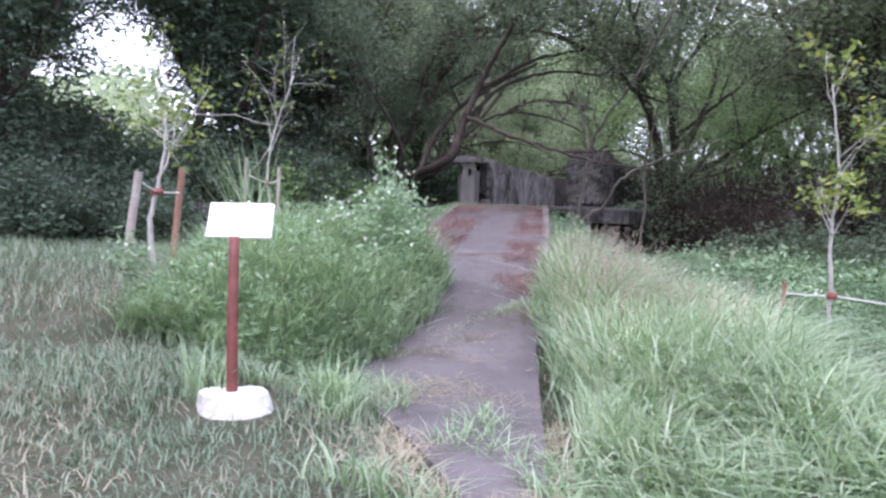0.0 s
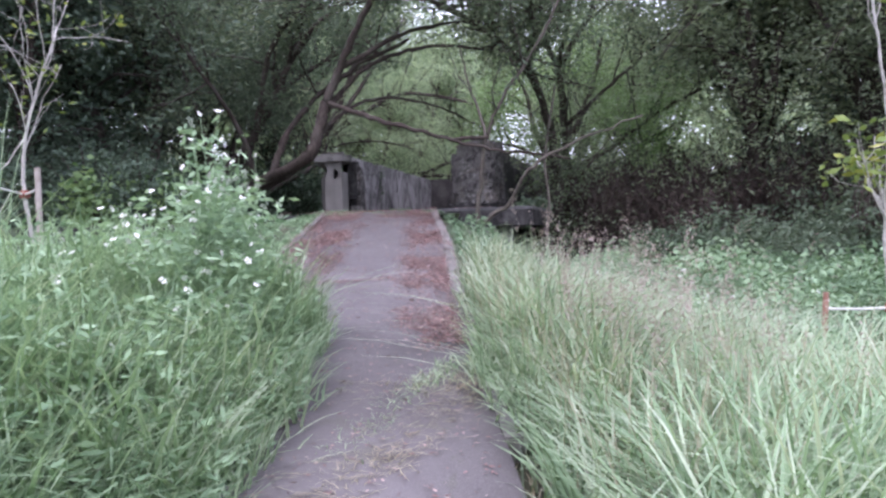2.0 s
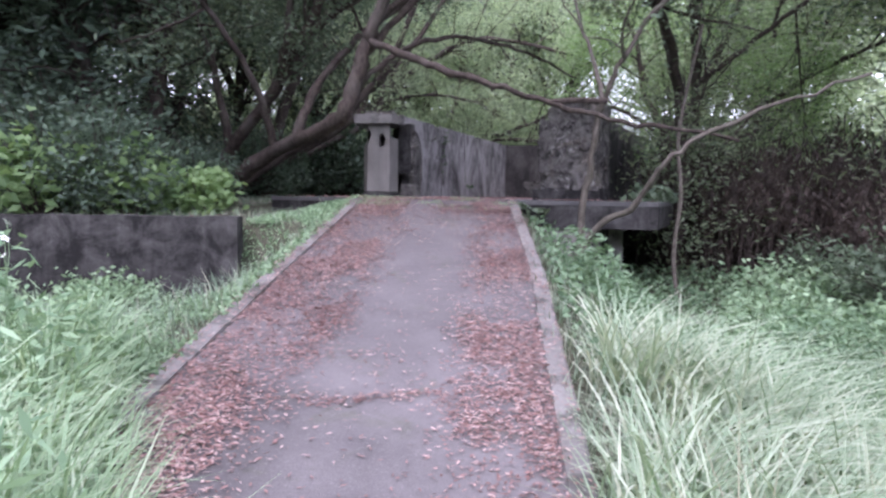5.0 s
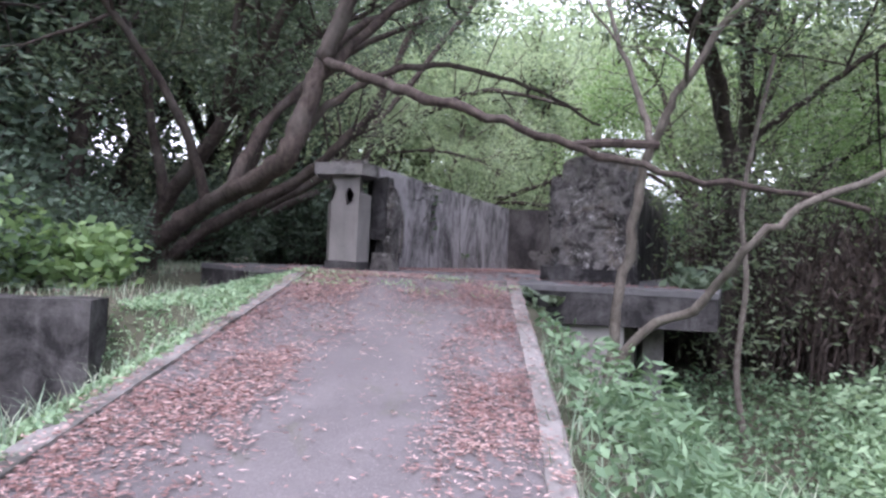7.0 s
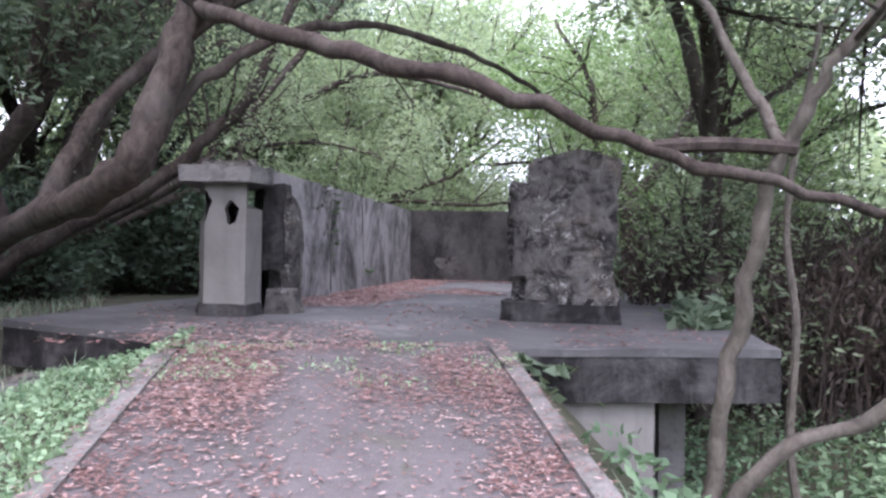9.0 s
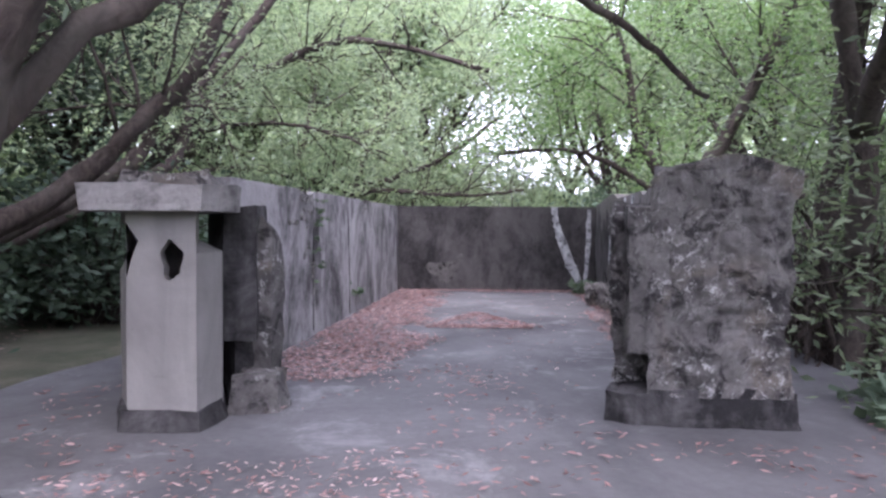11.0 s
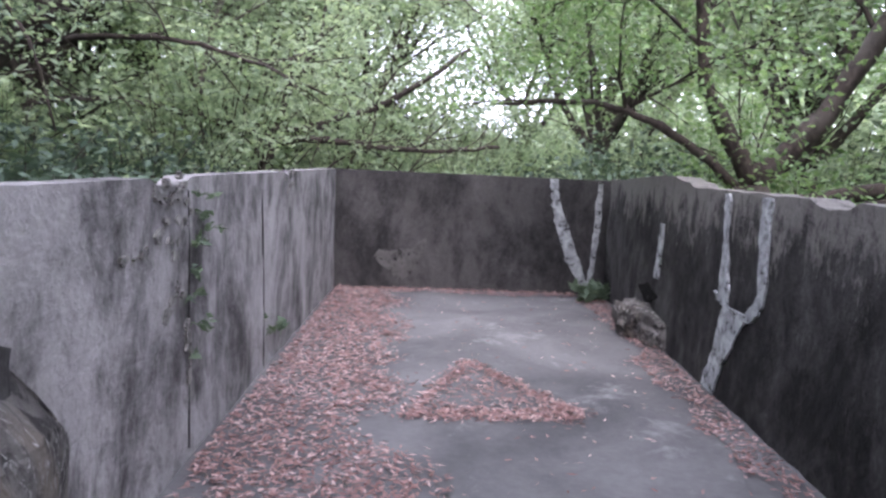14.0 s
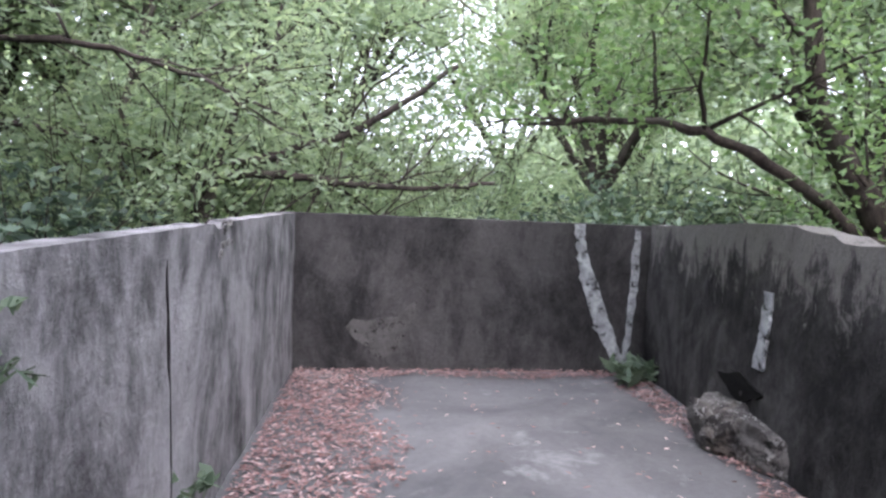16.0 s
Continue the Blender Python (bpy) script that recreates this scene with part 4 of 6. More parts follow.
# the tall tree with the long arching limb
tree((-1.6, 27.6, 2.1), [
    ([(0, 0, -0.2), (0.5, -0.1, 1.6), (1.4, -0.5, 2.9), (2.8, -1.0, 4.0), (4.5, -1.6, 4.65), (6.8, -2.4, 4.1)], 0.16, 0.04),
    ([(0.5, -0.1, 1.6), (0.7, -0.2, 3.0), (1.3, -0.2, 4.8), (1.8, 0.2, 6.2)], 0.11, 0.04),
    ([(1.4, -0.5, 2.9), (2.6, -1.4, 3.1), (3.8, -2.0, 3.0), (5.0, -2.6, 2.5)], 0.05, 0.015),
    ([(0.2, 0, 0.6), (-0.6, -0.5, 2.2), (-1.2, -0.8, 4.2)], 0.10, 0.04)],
    2.0, 6, 52, 0.2, (0.11, 0.034), M_BARK, M_LEAF_HAZED, "tall brown tree with a long arching limb", 1.3, 0.65, start=0.45)
tree((-2.3, 22.2, 2.25), [
    ([(0, 0, -0.2), (0.4, 0.3, 1.8), (1.0, 0.4, 3.4), (1.9, 0.6, 5.2)], 0.16, 0.07),
    ([(0.15, 0.1, 0.7), (0.0, 0.9, 2.2), (0.4, 1.7, 3.8), (0.9, 2.3, 5.4)], 0.10, 0.04),
    ([(0.9, 0.4, 3.2), (1.9, 1.2, 4.0), (3.0, 2.2, 4.5)], 0.05, 0.02)],
    2.2, 6, 62, 0.2, (0.11, 0.034), M_BARK, M_LEAF, "dark twin-stemmed tree beside the parapet wall", 1.4, 0.65, start=0.5)
# the tree beyond the stained wall
tree((6.6, 21.4, 1.4), [
    ([(0, 0, -0.2), (-0.15, 0.05, 1.4), (-0.2, 0.05, 2.4)], 0.19, 0.16),
    ([(-0.2, 0.05, 2.4), (0.3, -0.3, 3.2), (0.7, -0.7, 4.4), (0.9, -1.0, 5.6)], 0.12, 0.04),
    ([(-0.2, 0.05, 2.4), (-0.6, 0.3, 3.3), (-0.8, 0.3, 4.3), (-1.3, 0.6, 5.4)], 0.085, 0.03),
    ([(-0.2, 0.05, 2.3), (-0.9, 0.5, 2.9), (-1.5, 0.9, 3.1), (-2.2, 1.3, 3.05)], 0.05, 0.015),
    ([(-0.1, 0, 2.2), (0.9, -0.9, 2.6), (1.9, -1.7, 3.4), (2.8, -2.4, 3.9)], 0.09, 0.03),
    ([(0.0, 0, 1.9), (0.8, -0.2, 2.2), (1.8, -0.4, 2.6), (2.9, -0.6, 3.3)], 0.06, 0.02)],
    2.6, 6, 90, 0.22, (0.075, 0.037), M_BARK, M_LEAF_FRESH, "brown forked tree beyond the stained wall", 1.2, 0.6, start=0.4)

# the slender tree leaning over the deck
tree((5.9, 18.7, 1.3), [
    ([(0, 0, -0.2), (-0.05, -0.1, 1.2), (-0.1, -0.3, 2.6), (-0.4, -0.8, 4.2)], 0.11, 0.08),
    ([(-0.4, -0.8, 4.2), (-1.2, -1.5, 5.2), (-2.3, -2.2, 5.9), (-3.5, -2.9, 6.3)], 0.07, 0.025),
    ([(-0.4, -0.8, 4.2), (-0.5, -2.0, 5.2), (-0.9, -3.4, 6.0), (-1.5, -4.6, 6.4)], 0.06, 0.025),
    ([(-0.4, -0.8, 4.2), (0.3, -1.0, 5.4), (0.8, -1.4, 6.8)], 0.06, 0.025),
    ([(-0.15, -0.4, 3.0), (0.8, -1.2, 3.9), (1.6, -2.2, 4.6)], 0.05, 0.02)],
    2.2, 6, 46, 0.22, (0.10, 0.034), M_BARK, M_LEAF_OLIVE, "slender brown tree leaning over the deck", 1.4, 0.7, start=0.35)

# the dark crown that closes over the gate
tree((5.3, 17.9, 1.3), [
    ([(0, 0, -0.2), (0.1, -0.1, 1.5), (-0.1, -0.3, 2.8)], 0.12, 0.10),
    ([(-0.1, -0.3, 2.8), (-0.8, -1.2, 3.8), (-2.0, -2.0, 4.5), (-3.4, -2.4, 4.9), (-4.6, -2.6, 4.8)], 0.08, 0.03),
    ([(-0.1, -0.3, 2.8), (-0.6, -0.4, 4.2), (-1.6, -0.9, 5.4), (-3.0, -1.3, 6.2), (-4.2, -1.5, 6.6)], 0.08, 0.03),
    ([(-0.8, -1.2, 3.8), (-1.0, -2.4, 4.4), (-1.6, -3.8, 5.0), (-2.4, -5.2, 5.5)], 0.06, 0.02),
    ([(-0.6, -0.4, 4.2), (0.2, -1.2, 5.4), (0.4, -2.4, 6.4)], 0.06, 0.02)],
    3.2, 7, 52, 0.22, (0.11, 0.036), M_BARK, M_LEAF_OLIVE, "dark spreading tree closing over the gate", 1.5, 0.75, start=0.2, hang=0.25)
# woodland round about: a few kinds, repeated
WOOD = "woodland trees round the emplacement"
kinds = [
    tree((-6.0, 16.5, 2.2), wild_limbs(6.5, (0.8, -0.6), 5, 2.2, 0.15), 2.2, 6, 58, 0.26, (0.165, 0.058), M_BARK, M_LEAF_DARK, "dense dark-green woodland tree with crooked stems", 1.5, 0.75, group=WOOD, start=0.3),
    tree((11.0, 15.4, 1.2), wild_limbs(7.2, (-0.7, -0.4), 6, 2.4, 0.16), 2.0, 6, 70, 0.26, (0.13, 0.036), M_BARK, M_LEAF_OLIVE, "leafy woodland tree with hanging fine foliage", 1.6, 0.8, group=WOOD, hang=0.5, start=0.3),
    tree((8.6, 27.5, 2.0), wild_limbs(6.0, (0.3, -0.8), 5, 2.3, 0.13), 2.1, 6, 56, 0.26, (0.13, 0.05), M_BARK, M_LEAF_HAZED, "woodland tree with crooked stems, leaves paled for haze and backlight", 1.5, 0.75, group=WOOD, start=0.3)]
SPOTS = [(0, -8.5, 13.0, 1.0), (0, -4.2, 20.5, 0.95), (1, -12.5, 19.0, 1.15), (0, -6.5, 24.0, 1.1), (1, -12.5, 15.0, 1.2), (2, -5.2, 29.5, 1.15), (1, -10.0, 27.0, 1.25),
         (0, 10.5, 19.0, 1.0), (0, 12.0, 13.0, 1.05), (1, 14.5, 17.0, 1.2), (2, 9.5, 23.0, 1.15), (2, 12.0, 25.0, 1.1), (1, 15.0, 9.5, 1.15), 
         (2, 5.2, 31.5, 1.15), (2, 0.5, 33.5, 1.2), (2, -3.5, 36.0, 1.3), (2, 14.0, 33.0, 1.25), (2, 4.5, 38.0, 1.3), (0, -14.5, 22.0, 1.25), (0, 17.5, 22.0, 1.25),
         (1, -13.0, 8.5, 1.1), (2, -3.6, 25.6, 1.25), (0, -3.9, 18.6, 1.45), (1, 9.6, 16.8, 1.2), (2, -0.9, 31.0, 1.3), (0, -4.6, 16.4, 0.85), (2, 4.2, 30.2, 1.3), (2, -1.5, 33.5, 1.3), (2, -7.0, 28.5, 1.3), (1, -3.2, 18.4, 0.9), (2, 11.5, 30.0, 1.3), (0, -11.0, 11.0, 1.25), (1, 11.5, 10.5, 1.0), (0, 14.0, 19.5, 1.35), (1, -16.0, 12.0, 1.5), (2, 6.6, 34.0, 1.5), (2, 3.4, 34.5, 1.5), (2, 11.6, 33.5, 1.3), (2, 0.8, 36.0, 1.6), (0, -5.4, 19.6, 1.2), (0, -4.8, 23.0, 1.15), (0, -1.9, 25.6, 0.95)]
for k, x, y, s in SPOTS:
    c = copy_thing(kinds[k], pose(x, y, ground_z(x, y) - 0.05, 0, 0, rng.uniform(0, 360)) @ Matrix.Scale(s * rng.uniform(0.92, 1.08), 4))


def shrub(place, radius, height, count, leaf, material, label, group, per=19):
    thing = empty("shrub", place, label, "shrub", group)
    stems, tips = [], []
    for _ in range(count):
        a, q = rng.uniform(0, 2 * math.pi), rng.uniform(0.1, 1) ** 0.6
        e = np.array([math.cos(a) * radius * q, math.sin(a) * radius * q, height * rng.uniform(0.25, 1.0) * (1.05 - 0.5 * q * q)])
        p = bend([(e[0] * 0.15, e[1] * 0.15, -0.1), (e[0] * 0.5, e[1] * 0.5, e[2] * 0.6), tuple(e)], 2, 0.02)
        stems.append(tube(p, np.linspace(0.014, 0.004, len(p)), 3, False))
        tips.append((p, None))
    v, f = join(stems)
    mk("branchwork", v, f, M_BARK, thing)
    quads("foliage", leaf_cloud(tips, per * 3, 0.13, *leaf, 0.3, 0.2), material, thing)
    return thing


UNDER = "undergrowth shrubs under the trees"
bushes = [shrub((-3.2, 15.6, 2.1), 1.1, 1.7, 90, (0.11, 0.05), M_LEAF_DARK, "dense dark-green shrub under the trees", UNDER),
          shrub((6.9, 14.6, 1.1), 1.0, 1.3, 80, (0.11, 0.038), M_LEAF, "dark leafy thicket under the trees", UNDER),
          shrub((5.6, 12.0, 0.95), 0.8, 0.7, 60, (0.10, 0.05), M_WEED, "low bright-green weed thicket beside the ramp", UNDER)]
for x, y, s, h in ((-2.1, 15.15, 0.55, 0.95), (-2.9, 14.75, 0.6, 1.05), (-1.5, 15.7, 0.4, 0.6)):
    shrub((x, y, ground_z(x, y)), s, h, 46, (0.15, 0.085), M_LEAF_FRESH, "broad-leaved fresh-green shrub at the wood edge", UNDER, 6)
bushes.append(shrub((1.6, 27.2, 2.1), 1.5, 2.9, 130, (0.10, 0.045), M_LEAF_HAZED, "tall thicket behind the end wall, leaves paled for haze and backlight", UNDER))
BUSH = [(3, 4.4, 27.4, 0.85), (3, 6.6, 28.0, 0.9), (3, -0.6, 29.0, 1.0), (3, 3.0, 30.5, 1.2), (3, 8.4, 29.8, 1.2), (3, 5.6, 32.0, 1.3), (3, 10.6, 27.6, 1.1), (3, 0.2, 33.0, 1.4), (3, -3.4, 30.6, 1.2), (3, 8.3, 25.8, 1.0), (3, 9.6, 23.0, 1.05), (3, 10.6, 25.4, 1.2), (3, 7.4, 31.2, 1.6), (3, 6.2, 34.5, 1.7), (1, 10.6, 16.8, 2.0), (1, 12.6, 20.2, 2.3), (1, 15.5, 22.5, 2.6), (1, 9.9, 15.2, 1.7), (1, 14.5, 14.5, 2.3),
        (0, -1.9, 16.6, 0.7), (0, -2.4, 15.1, 0.8), (0, -4.8, 15.3, 1.1), (0, -3.8, 17.5, 1.2), (0, -6.5, 14.8, 1.2), (0, -5.8, 18.5, 1.4), (0, -8.6, 15.8, 1.5), (0, -2.0, 20.6, 0.9), (0, -3.4, 23.8, 1.2), (0, -8.0, 21.5, 1.5),
        (0, -6.4, 11.6, 1.0), (0, -8.4, 10.6, 1.2), (0, -4.6, 12.3, 0.8), (1, -10.5, 12.2, 1.4), (1, -2.0, 25.6, 1.0), (1, 0.2, 27.8, 1.0), (1, 1.2, 30.5, 1.3), (2, 4.6, 28.2, 1.6), (2, 6.2, 27.6, 1.8), (1, 7.2, 29.5, 1.5), (1, 3.0, 32.0, 1.6), (1, 9.2, 27.0, 1.5),
        (1, 7.6, 24.6, 1.3), (1, 8.0, 22.2, 1.4), (1, 10.0, 14.2, 1.5), (1, 7.8, 13.2, 0.9), (1, 11.0, 11.6, 1.4), (1, 9.2, 11.2, 0.9), (1, 12.5, 16.5, 1.8), (1, 11.5, 21.0, 1.8),
        (3, -1.7, 29.8, 1.1), (3, -3.2, 33.0, 1.4), (0, -1.0, 23.5, 1.2), (0, -4.5, 26.5, 2.0), (0, -8.0, 25.0, 2.2), (3, -1.2, 28.0, 0.95), (0, -12.0, 19.0, 2.4), (0, -9.0, 31.0, 2.4), (1, 11.0, 24.5, 2.2), (1, 13.5, 20.0, 2.2), (1, 13.5, 12.0, 2.0), (2, 4.0, 12.6, 0.8), (2, 4.8, 13.6, 0.9), (2, 3.4, 11.6, 0.75), (2, 3.9, 10.2, 0.8), (2, 6.4, 13.4, 1.0), (2, 5.4, 10.2, 0.9), (2, 6.8, 11.0, 1.0), (2, 6.0, 15.4, 1.0), (2, 5.2, 14.6, 0.7), (2, -1.6, 13.4, 0.55), (2, -0.75, 13.0, 0.4), (2, -2.9, 13.3, 0.6), (2, -1.2, 12.2, 0.45), (2, -3.2, 11.9, 0.7)]
BUSH += [(0, 7.7, 25.2, 1.35), (0, 9.0, 26.4, 1.5), (0, 7.0, 26.8, 1.1), (1, 6.6, 15.8, 0.8), (1, 8.0, 14.4, 1.0), (1, 9.0, 13.2, 1.1), (0, 0.3, 24.6, 1.25), (0, -0.7, 23.0, 1.3), (0, 1.3, 26.4, 1.2), (3, 2.6, 28.8, 1.4), (0, 2.6, 26.6, 0.8), (1, 7.7, 23.4, 1.3), (1, 8.0, 25.6, 1.6), (3, 4.8, 29.5, 1.6), (0, -7.5, 13.2, 1.5), (0, -10.5, 14.5, 1.9), (0, -5.6, 13.6, 1.1)]
for k, x, y, s in BUSH:
    copy_thing(bushes[k], pose(x, y, ground_z(x, y) - 0.03, 0, 0, rng.uniform(0, 360)) @ Matrix.Scale(s * rng.uniform(0.9, 1.1), 4))


def dead_thicket(place, radius, height, count, label):
    """Upright dead stems hung with withered leaves, whose near-black brown stands in for the shade under the trees."""
    thing = empty("dead_thicket", place, label, "thicket", "withered thickets under the trees")
    stems, tips = [], []
    for _ in range(count):
        a, q = rng.uniform(0, 2 * math.pi), radius * rng.uniform(0, 1) ** 0.5
        x, y, h = q * math.cos(a), q * math.sin(a), height * rng.uniform(0.6, 1.1)
        p = bend([(x, y, -0.1), (x + rng.normal(0, 0.08), y + rng.normal(0, 0.08), h * 0.5), (x + rng.normal(0, 0.22), y + rng.normal(0, 0.22), h)], 3, 0.01)
        stems.append(tube(p, np.linspace(0.016, 0.006, len(p)), 4, False))
        tips.append((p, None))
    v, f = join(stems)
    tagged(mk("branchwork", v, f, M_BARK, thing), kind="stuff")
    quads("foliage", leaf_cloud(tips, 42, 0.10, 0.14, 0.03, 0.1, 1.6), M_DEAD_SHADE, thing)
    return thing


thicket = dead_thicket((5.7, 18.6, 1.3), 0.75, 2.0, 75, "withered thicket of upright brown stems, leaves darkened for the slope's shade")
for x, y, s in ((6.4, 17.6, 0.95), (7.0, 19.0, 1.1), (7.4, 17.4, 1.0), (8.2, 18.6, 1.2), (8.4, 16.6, 1.05), (9.3, 17.8, 1.3), (6.2, 19.8, 0.95), (9.4, 15.6, 1.1), (7.4, 15.9, 0.8), (10.4, 13.9, 1.2), (10.8, 16.0, 1.4), (9.4, 12.9, 0.9)):
    copy_thing(thicket, pose(x, y, ground_z(x, y) - 0.05, 0, 0, rng.uniform(0, 360)) @ Matrix.Scale(s, 4))


def far_woods():
    """A belt of distant trees that closes the view all round; its leaf colour carries the haze."""
    n = 150000
    a = rng.uniform(0, 2 * math.pi, n)
    r = rng.uniform(30, 60, n)
    hump = 11.5 - 6.5 * np.exp(-((a - 1.12) / 0.14) ** 2) - 4.0 * np.exp(-((a - 2.07) / 0.14) ** 2) + 2.0 * np.sin(a * 9) + 1.3 * np.sin(a * 23 + 1) + 0.8 * np.sin(a * 51)
    z = 1.0 + hump * rng.uniform(0, 1, n) ** 0.8 * (0.75 + (r - 36) / 80)
    c = np.stack([1 + r * np.cos(a), 14 + r * np.sin(a), z], 1)
    tagged(quads("far_woods", leaf_quads(c, 0.75, 0.42, 0.1), M_LEAF_FAR), "distant belt of dense green woodland, paled for haze", "woods", kind="stuff")


far_woods()


# ---- grass and weeds ----
def strips(name, v, material, parent=None):
    """Blades: an array N x K x 2 x 3 of cross-pairs along each blade."""
    v = np.asarray(v, np.float32)
    n, k = v.shape[:2]
    base = (np.arange(n) * k * 2)[:, None]
    j = np.arange(k - 1)[None] * 2
    q = np.stack([base + j, base + j + 1, base + j + 3, base + j + 2], -1).reshape(-1, 4).astype(np.int32)
    me = bpy.data.meshes.new(name)
    me.vertices.add(n * k * 2)
    me.vertices.foreach_set("co", v.reshape(-1))
    me.loops.add(q.size)
    me.loops.foreach_set("vertex_index", q.reshape(-1))
    me.polygons.add(len(q))
    me.polygons.foreach_set("loop_start", np.arange(0, q.size, 4, dtype=np.int32))
    me.update(calc_edges=True)
    me.materials.append(material)
    ob = new(name, me)
    if parent:
        ob.parent = parent
    return ob


def over_path(x, y):
    """Where the trodden path lies open between the weeds."""
    return 3.6 < y < 12.5 and max(ramp_left(y) + 0.15, mound_edge(y) + 0.24) < x < ramp_right(y) - float(np.interp(y, [5.0, 6.2, 7.8, 9.0, 10.5], [0.04, 0.14, 0.34, 0.22, 0.08]))


def blades(xy, height, width, lean, k=4, sink=0.03):
    """Arching grass blades at the places xy; height, width and lean are arrays or numbers."""
    xy = np.asarray(xy)
    n = len(xy)
    z = np.array([ground_z(x, y) for x, y in xy]) - sink
    a = rng.uniform(0, 2 * math.pi, n)
    h = np.broadcast_to(height, n) * rng.uniform(0.55, 1.15, n)
    l = np.broadcast_to(lean, n) * rng.uniform(0.3, 1.3, n) * h
    w = np.broadcast_to(width, n) * rng.uniform(0.6, 1.3, n)
    over = np.array([h_ > 0.3 and over_path(x + l_ * math.cos(b), y + l_ * math.sin(b)) for (x, y), h_, l_, b in zip(xy, h, l, a)], bool)
    a = np.where(over, a + math.pi, a)
    d = np.stack([np.cos(a), np.sin(a), np.zeros(n)], 1)
    s = np.stack([-np.sin(a), np.cos(a), np.zeros(n)], 1)
    base = np.column_stack([xy, z])
    out = []
    for i in range(k):
        t = i / (k - 1)
        c = base + d * (l * t ** 1.8)[:, None] + np.array([0, 0, 1.0]) * (h * (t - 0.38 * np.minimum(1, l / h) * t ** 2.6))[:, None]
        ww = (w * (1 - t) ** 0.7 + 0.0008)[:, None] * 0.5
        out.append(np.stack([c - s * ww, c + s * ww], 1))
    return np.stack(out, 1)


def scatter(n, x0, x1, y0, y1, keep):
    pts = np.column_stack([rng.uniform(x0, x1, n), rng.uniform(y0, y1, n)])
    return pts[[keep(x, y) for x, y in pts]]


def off_ramp(x, y, margin=0.0):
    return y < 3.4 or x < ramp_left(y) - margin or x > ramp_right(y) + margin


def mound_edge(y):
    return float(np.interp(y, [4.8, 5.5, 6.2, 6.9, 7.6, 8.5, 9.0, 9.6, 10.8], [-0.3, 0.12, 0.38, 0.58, 0.68, 0.72, 0.52, 0.1, -0.25])) + 0.05 * math.sin(y * 5.3)


def in_mound(x, y):
    """The thick weeds on the western side of the ramp."""
    return -1.45 - 0.25 * math.sin(y * 1.7) < x < mound_edge(y) and 5.1 + 0.35 * abs(x + 0.3) < y < 10.8


def in_bank(x, y):
    """The tall grass on the eastern side of the ramp."""
    return ramp_right(max(3.2, y)) - float(np.interp(y, [5.0, 6.2, 7.0, 7.8, 8.6, 9.3, 10.0], [-0.12, -0.06, 0.04, 0.10, 0.02, -0.08, -0.25])) + 0.07 * math.sin(y * 3.9) < x < 3.6 + 0.3 * math.sin(y) and 3.2 + 0.2 * abs(x - 2.4) < y < 10.8


def mound_height(x, y):
    return 0.20 + 0.62 * min(1, max(0, (mound_edge(y) - x + 0.12) / 0.4)) * min(1, max(0, (y - 4.9) / 1.5)) * min(1, max(0.25, (x + 1.7) / 0.8)) * (1 + 0.35 * noise.noise(Vector((x * 1.7, y * 1.7, 6)))) * float(np.interp(y, [8.7, 9.5], [1.0, 0.45]))


def clumps(centres, each, spread):
    """Places gathered round the centres, as grass grows in tussocks."""
    c = np.repeat(centres, each, axis=0)
    return c + rng.normal(0, spread, c.shape)


g = np.concatenate([scatter(20000, -2.6, 1.0, 4.8, 10.8, in_mound), clumps(scatter(1300, -2.6, 1.0, 4.8, 10.8, in_mound), 22, 0.05)])
h = np.array([mound_height(x, y) for x, y in g])
tagged(strips("weed_grass", blades(g, h * 1.3, 0.019, 0.95, 6), M_GRASS), "thick fresh-green grass and weeds beside the ramp", "grass", kind="stuff")
g = scatter(30000, -2.6, 1.0, 4.8, 10.8, in_mound)
zz = np.array([ground_z(x, y) for x, y in g])
hh = np.array([mound_height(x, y) for x, y in g])
c = np.column_stack([g, zz + hh * rng.uniform(0.15, 1.05, len(g))])
tagged(quads("weed_leaves", leaf_quads(c, 0.10, 0.022, 0.15), M_WEED), "broad fresh-green weed leaves in the grass", "weeds", kind="stuff")


def bank_height(x, y):
    return (0.26 + 0.46 * min(1, max(0, (x - ramp_right(max(3.2, y)) + 0.3) / 0.6)) * min(1, max(0.1, (y - 2.9) / 2.4))) * (1 + 0.4 * noise.noise(Vector((x * 1.9, y * 1.9, 3))))


g = np.concatenate([scatter(14000, 1.4, 4.2, 3.0, 11.0, in_bank), clumps(scatter(1500, 1.4, 4.2, 3.0, 11.0, in_bank), 24, 0.055)])
h = np.array([bank_height(x, y) for x, y in g])
pale = np.array([noise.noise(Vector((x * 1.1, y * 1.1, 11))) + 0.4 * (y - 8.3) > rng.normal(0, 0.25) for x, y in g])
tagged(strips("tall_grass", blades(g[~pale], h[~pale] * 1.12, 0.021, 1.15, 6), M_GRASS), "tall arching green grass on the bank beside the ramp", "grass", kind="stuff")
tagged(strips("pale_tall_grass", blades(g[pale], h[pale] * 1.15, 0.018, 1.15, 6), M_GRASS_PALE), "tall arching pale grass on the bank beside the ramp", "grass", kind="stuff")
g = scatter(1300, 1.8, 3.4, 5.6, 8.8, in_bank)
tagged(strips("dry_tall_grass", blades(g, 0.95, 0.005, 0.45), M_STRAW), "dry straw-coloured grass stems", "grass", kind="stuff")
g = np.concatenate([scatter(110, 1.95, 2.6, 5.9, 7.5, in_bank), scatter(36, 2.0, 3.2, 5.6, 8.4, in_bank)])
heads = []
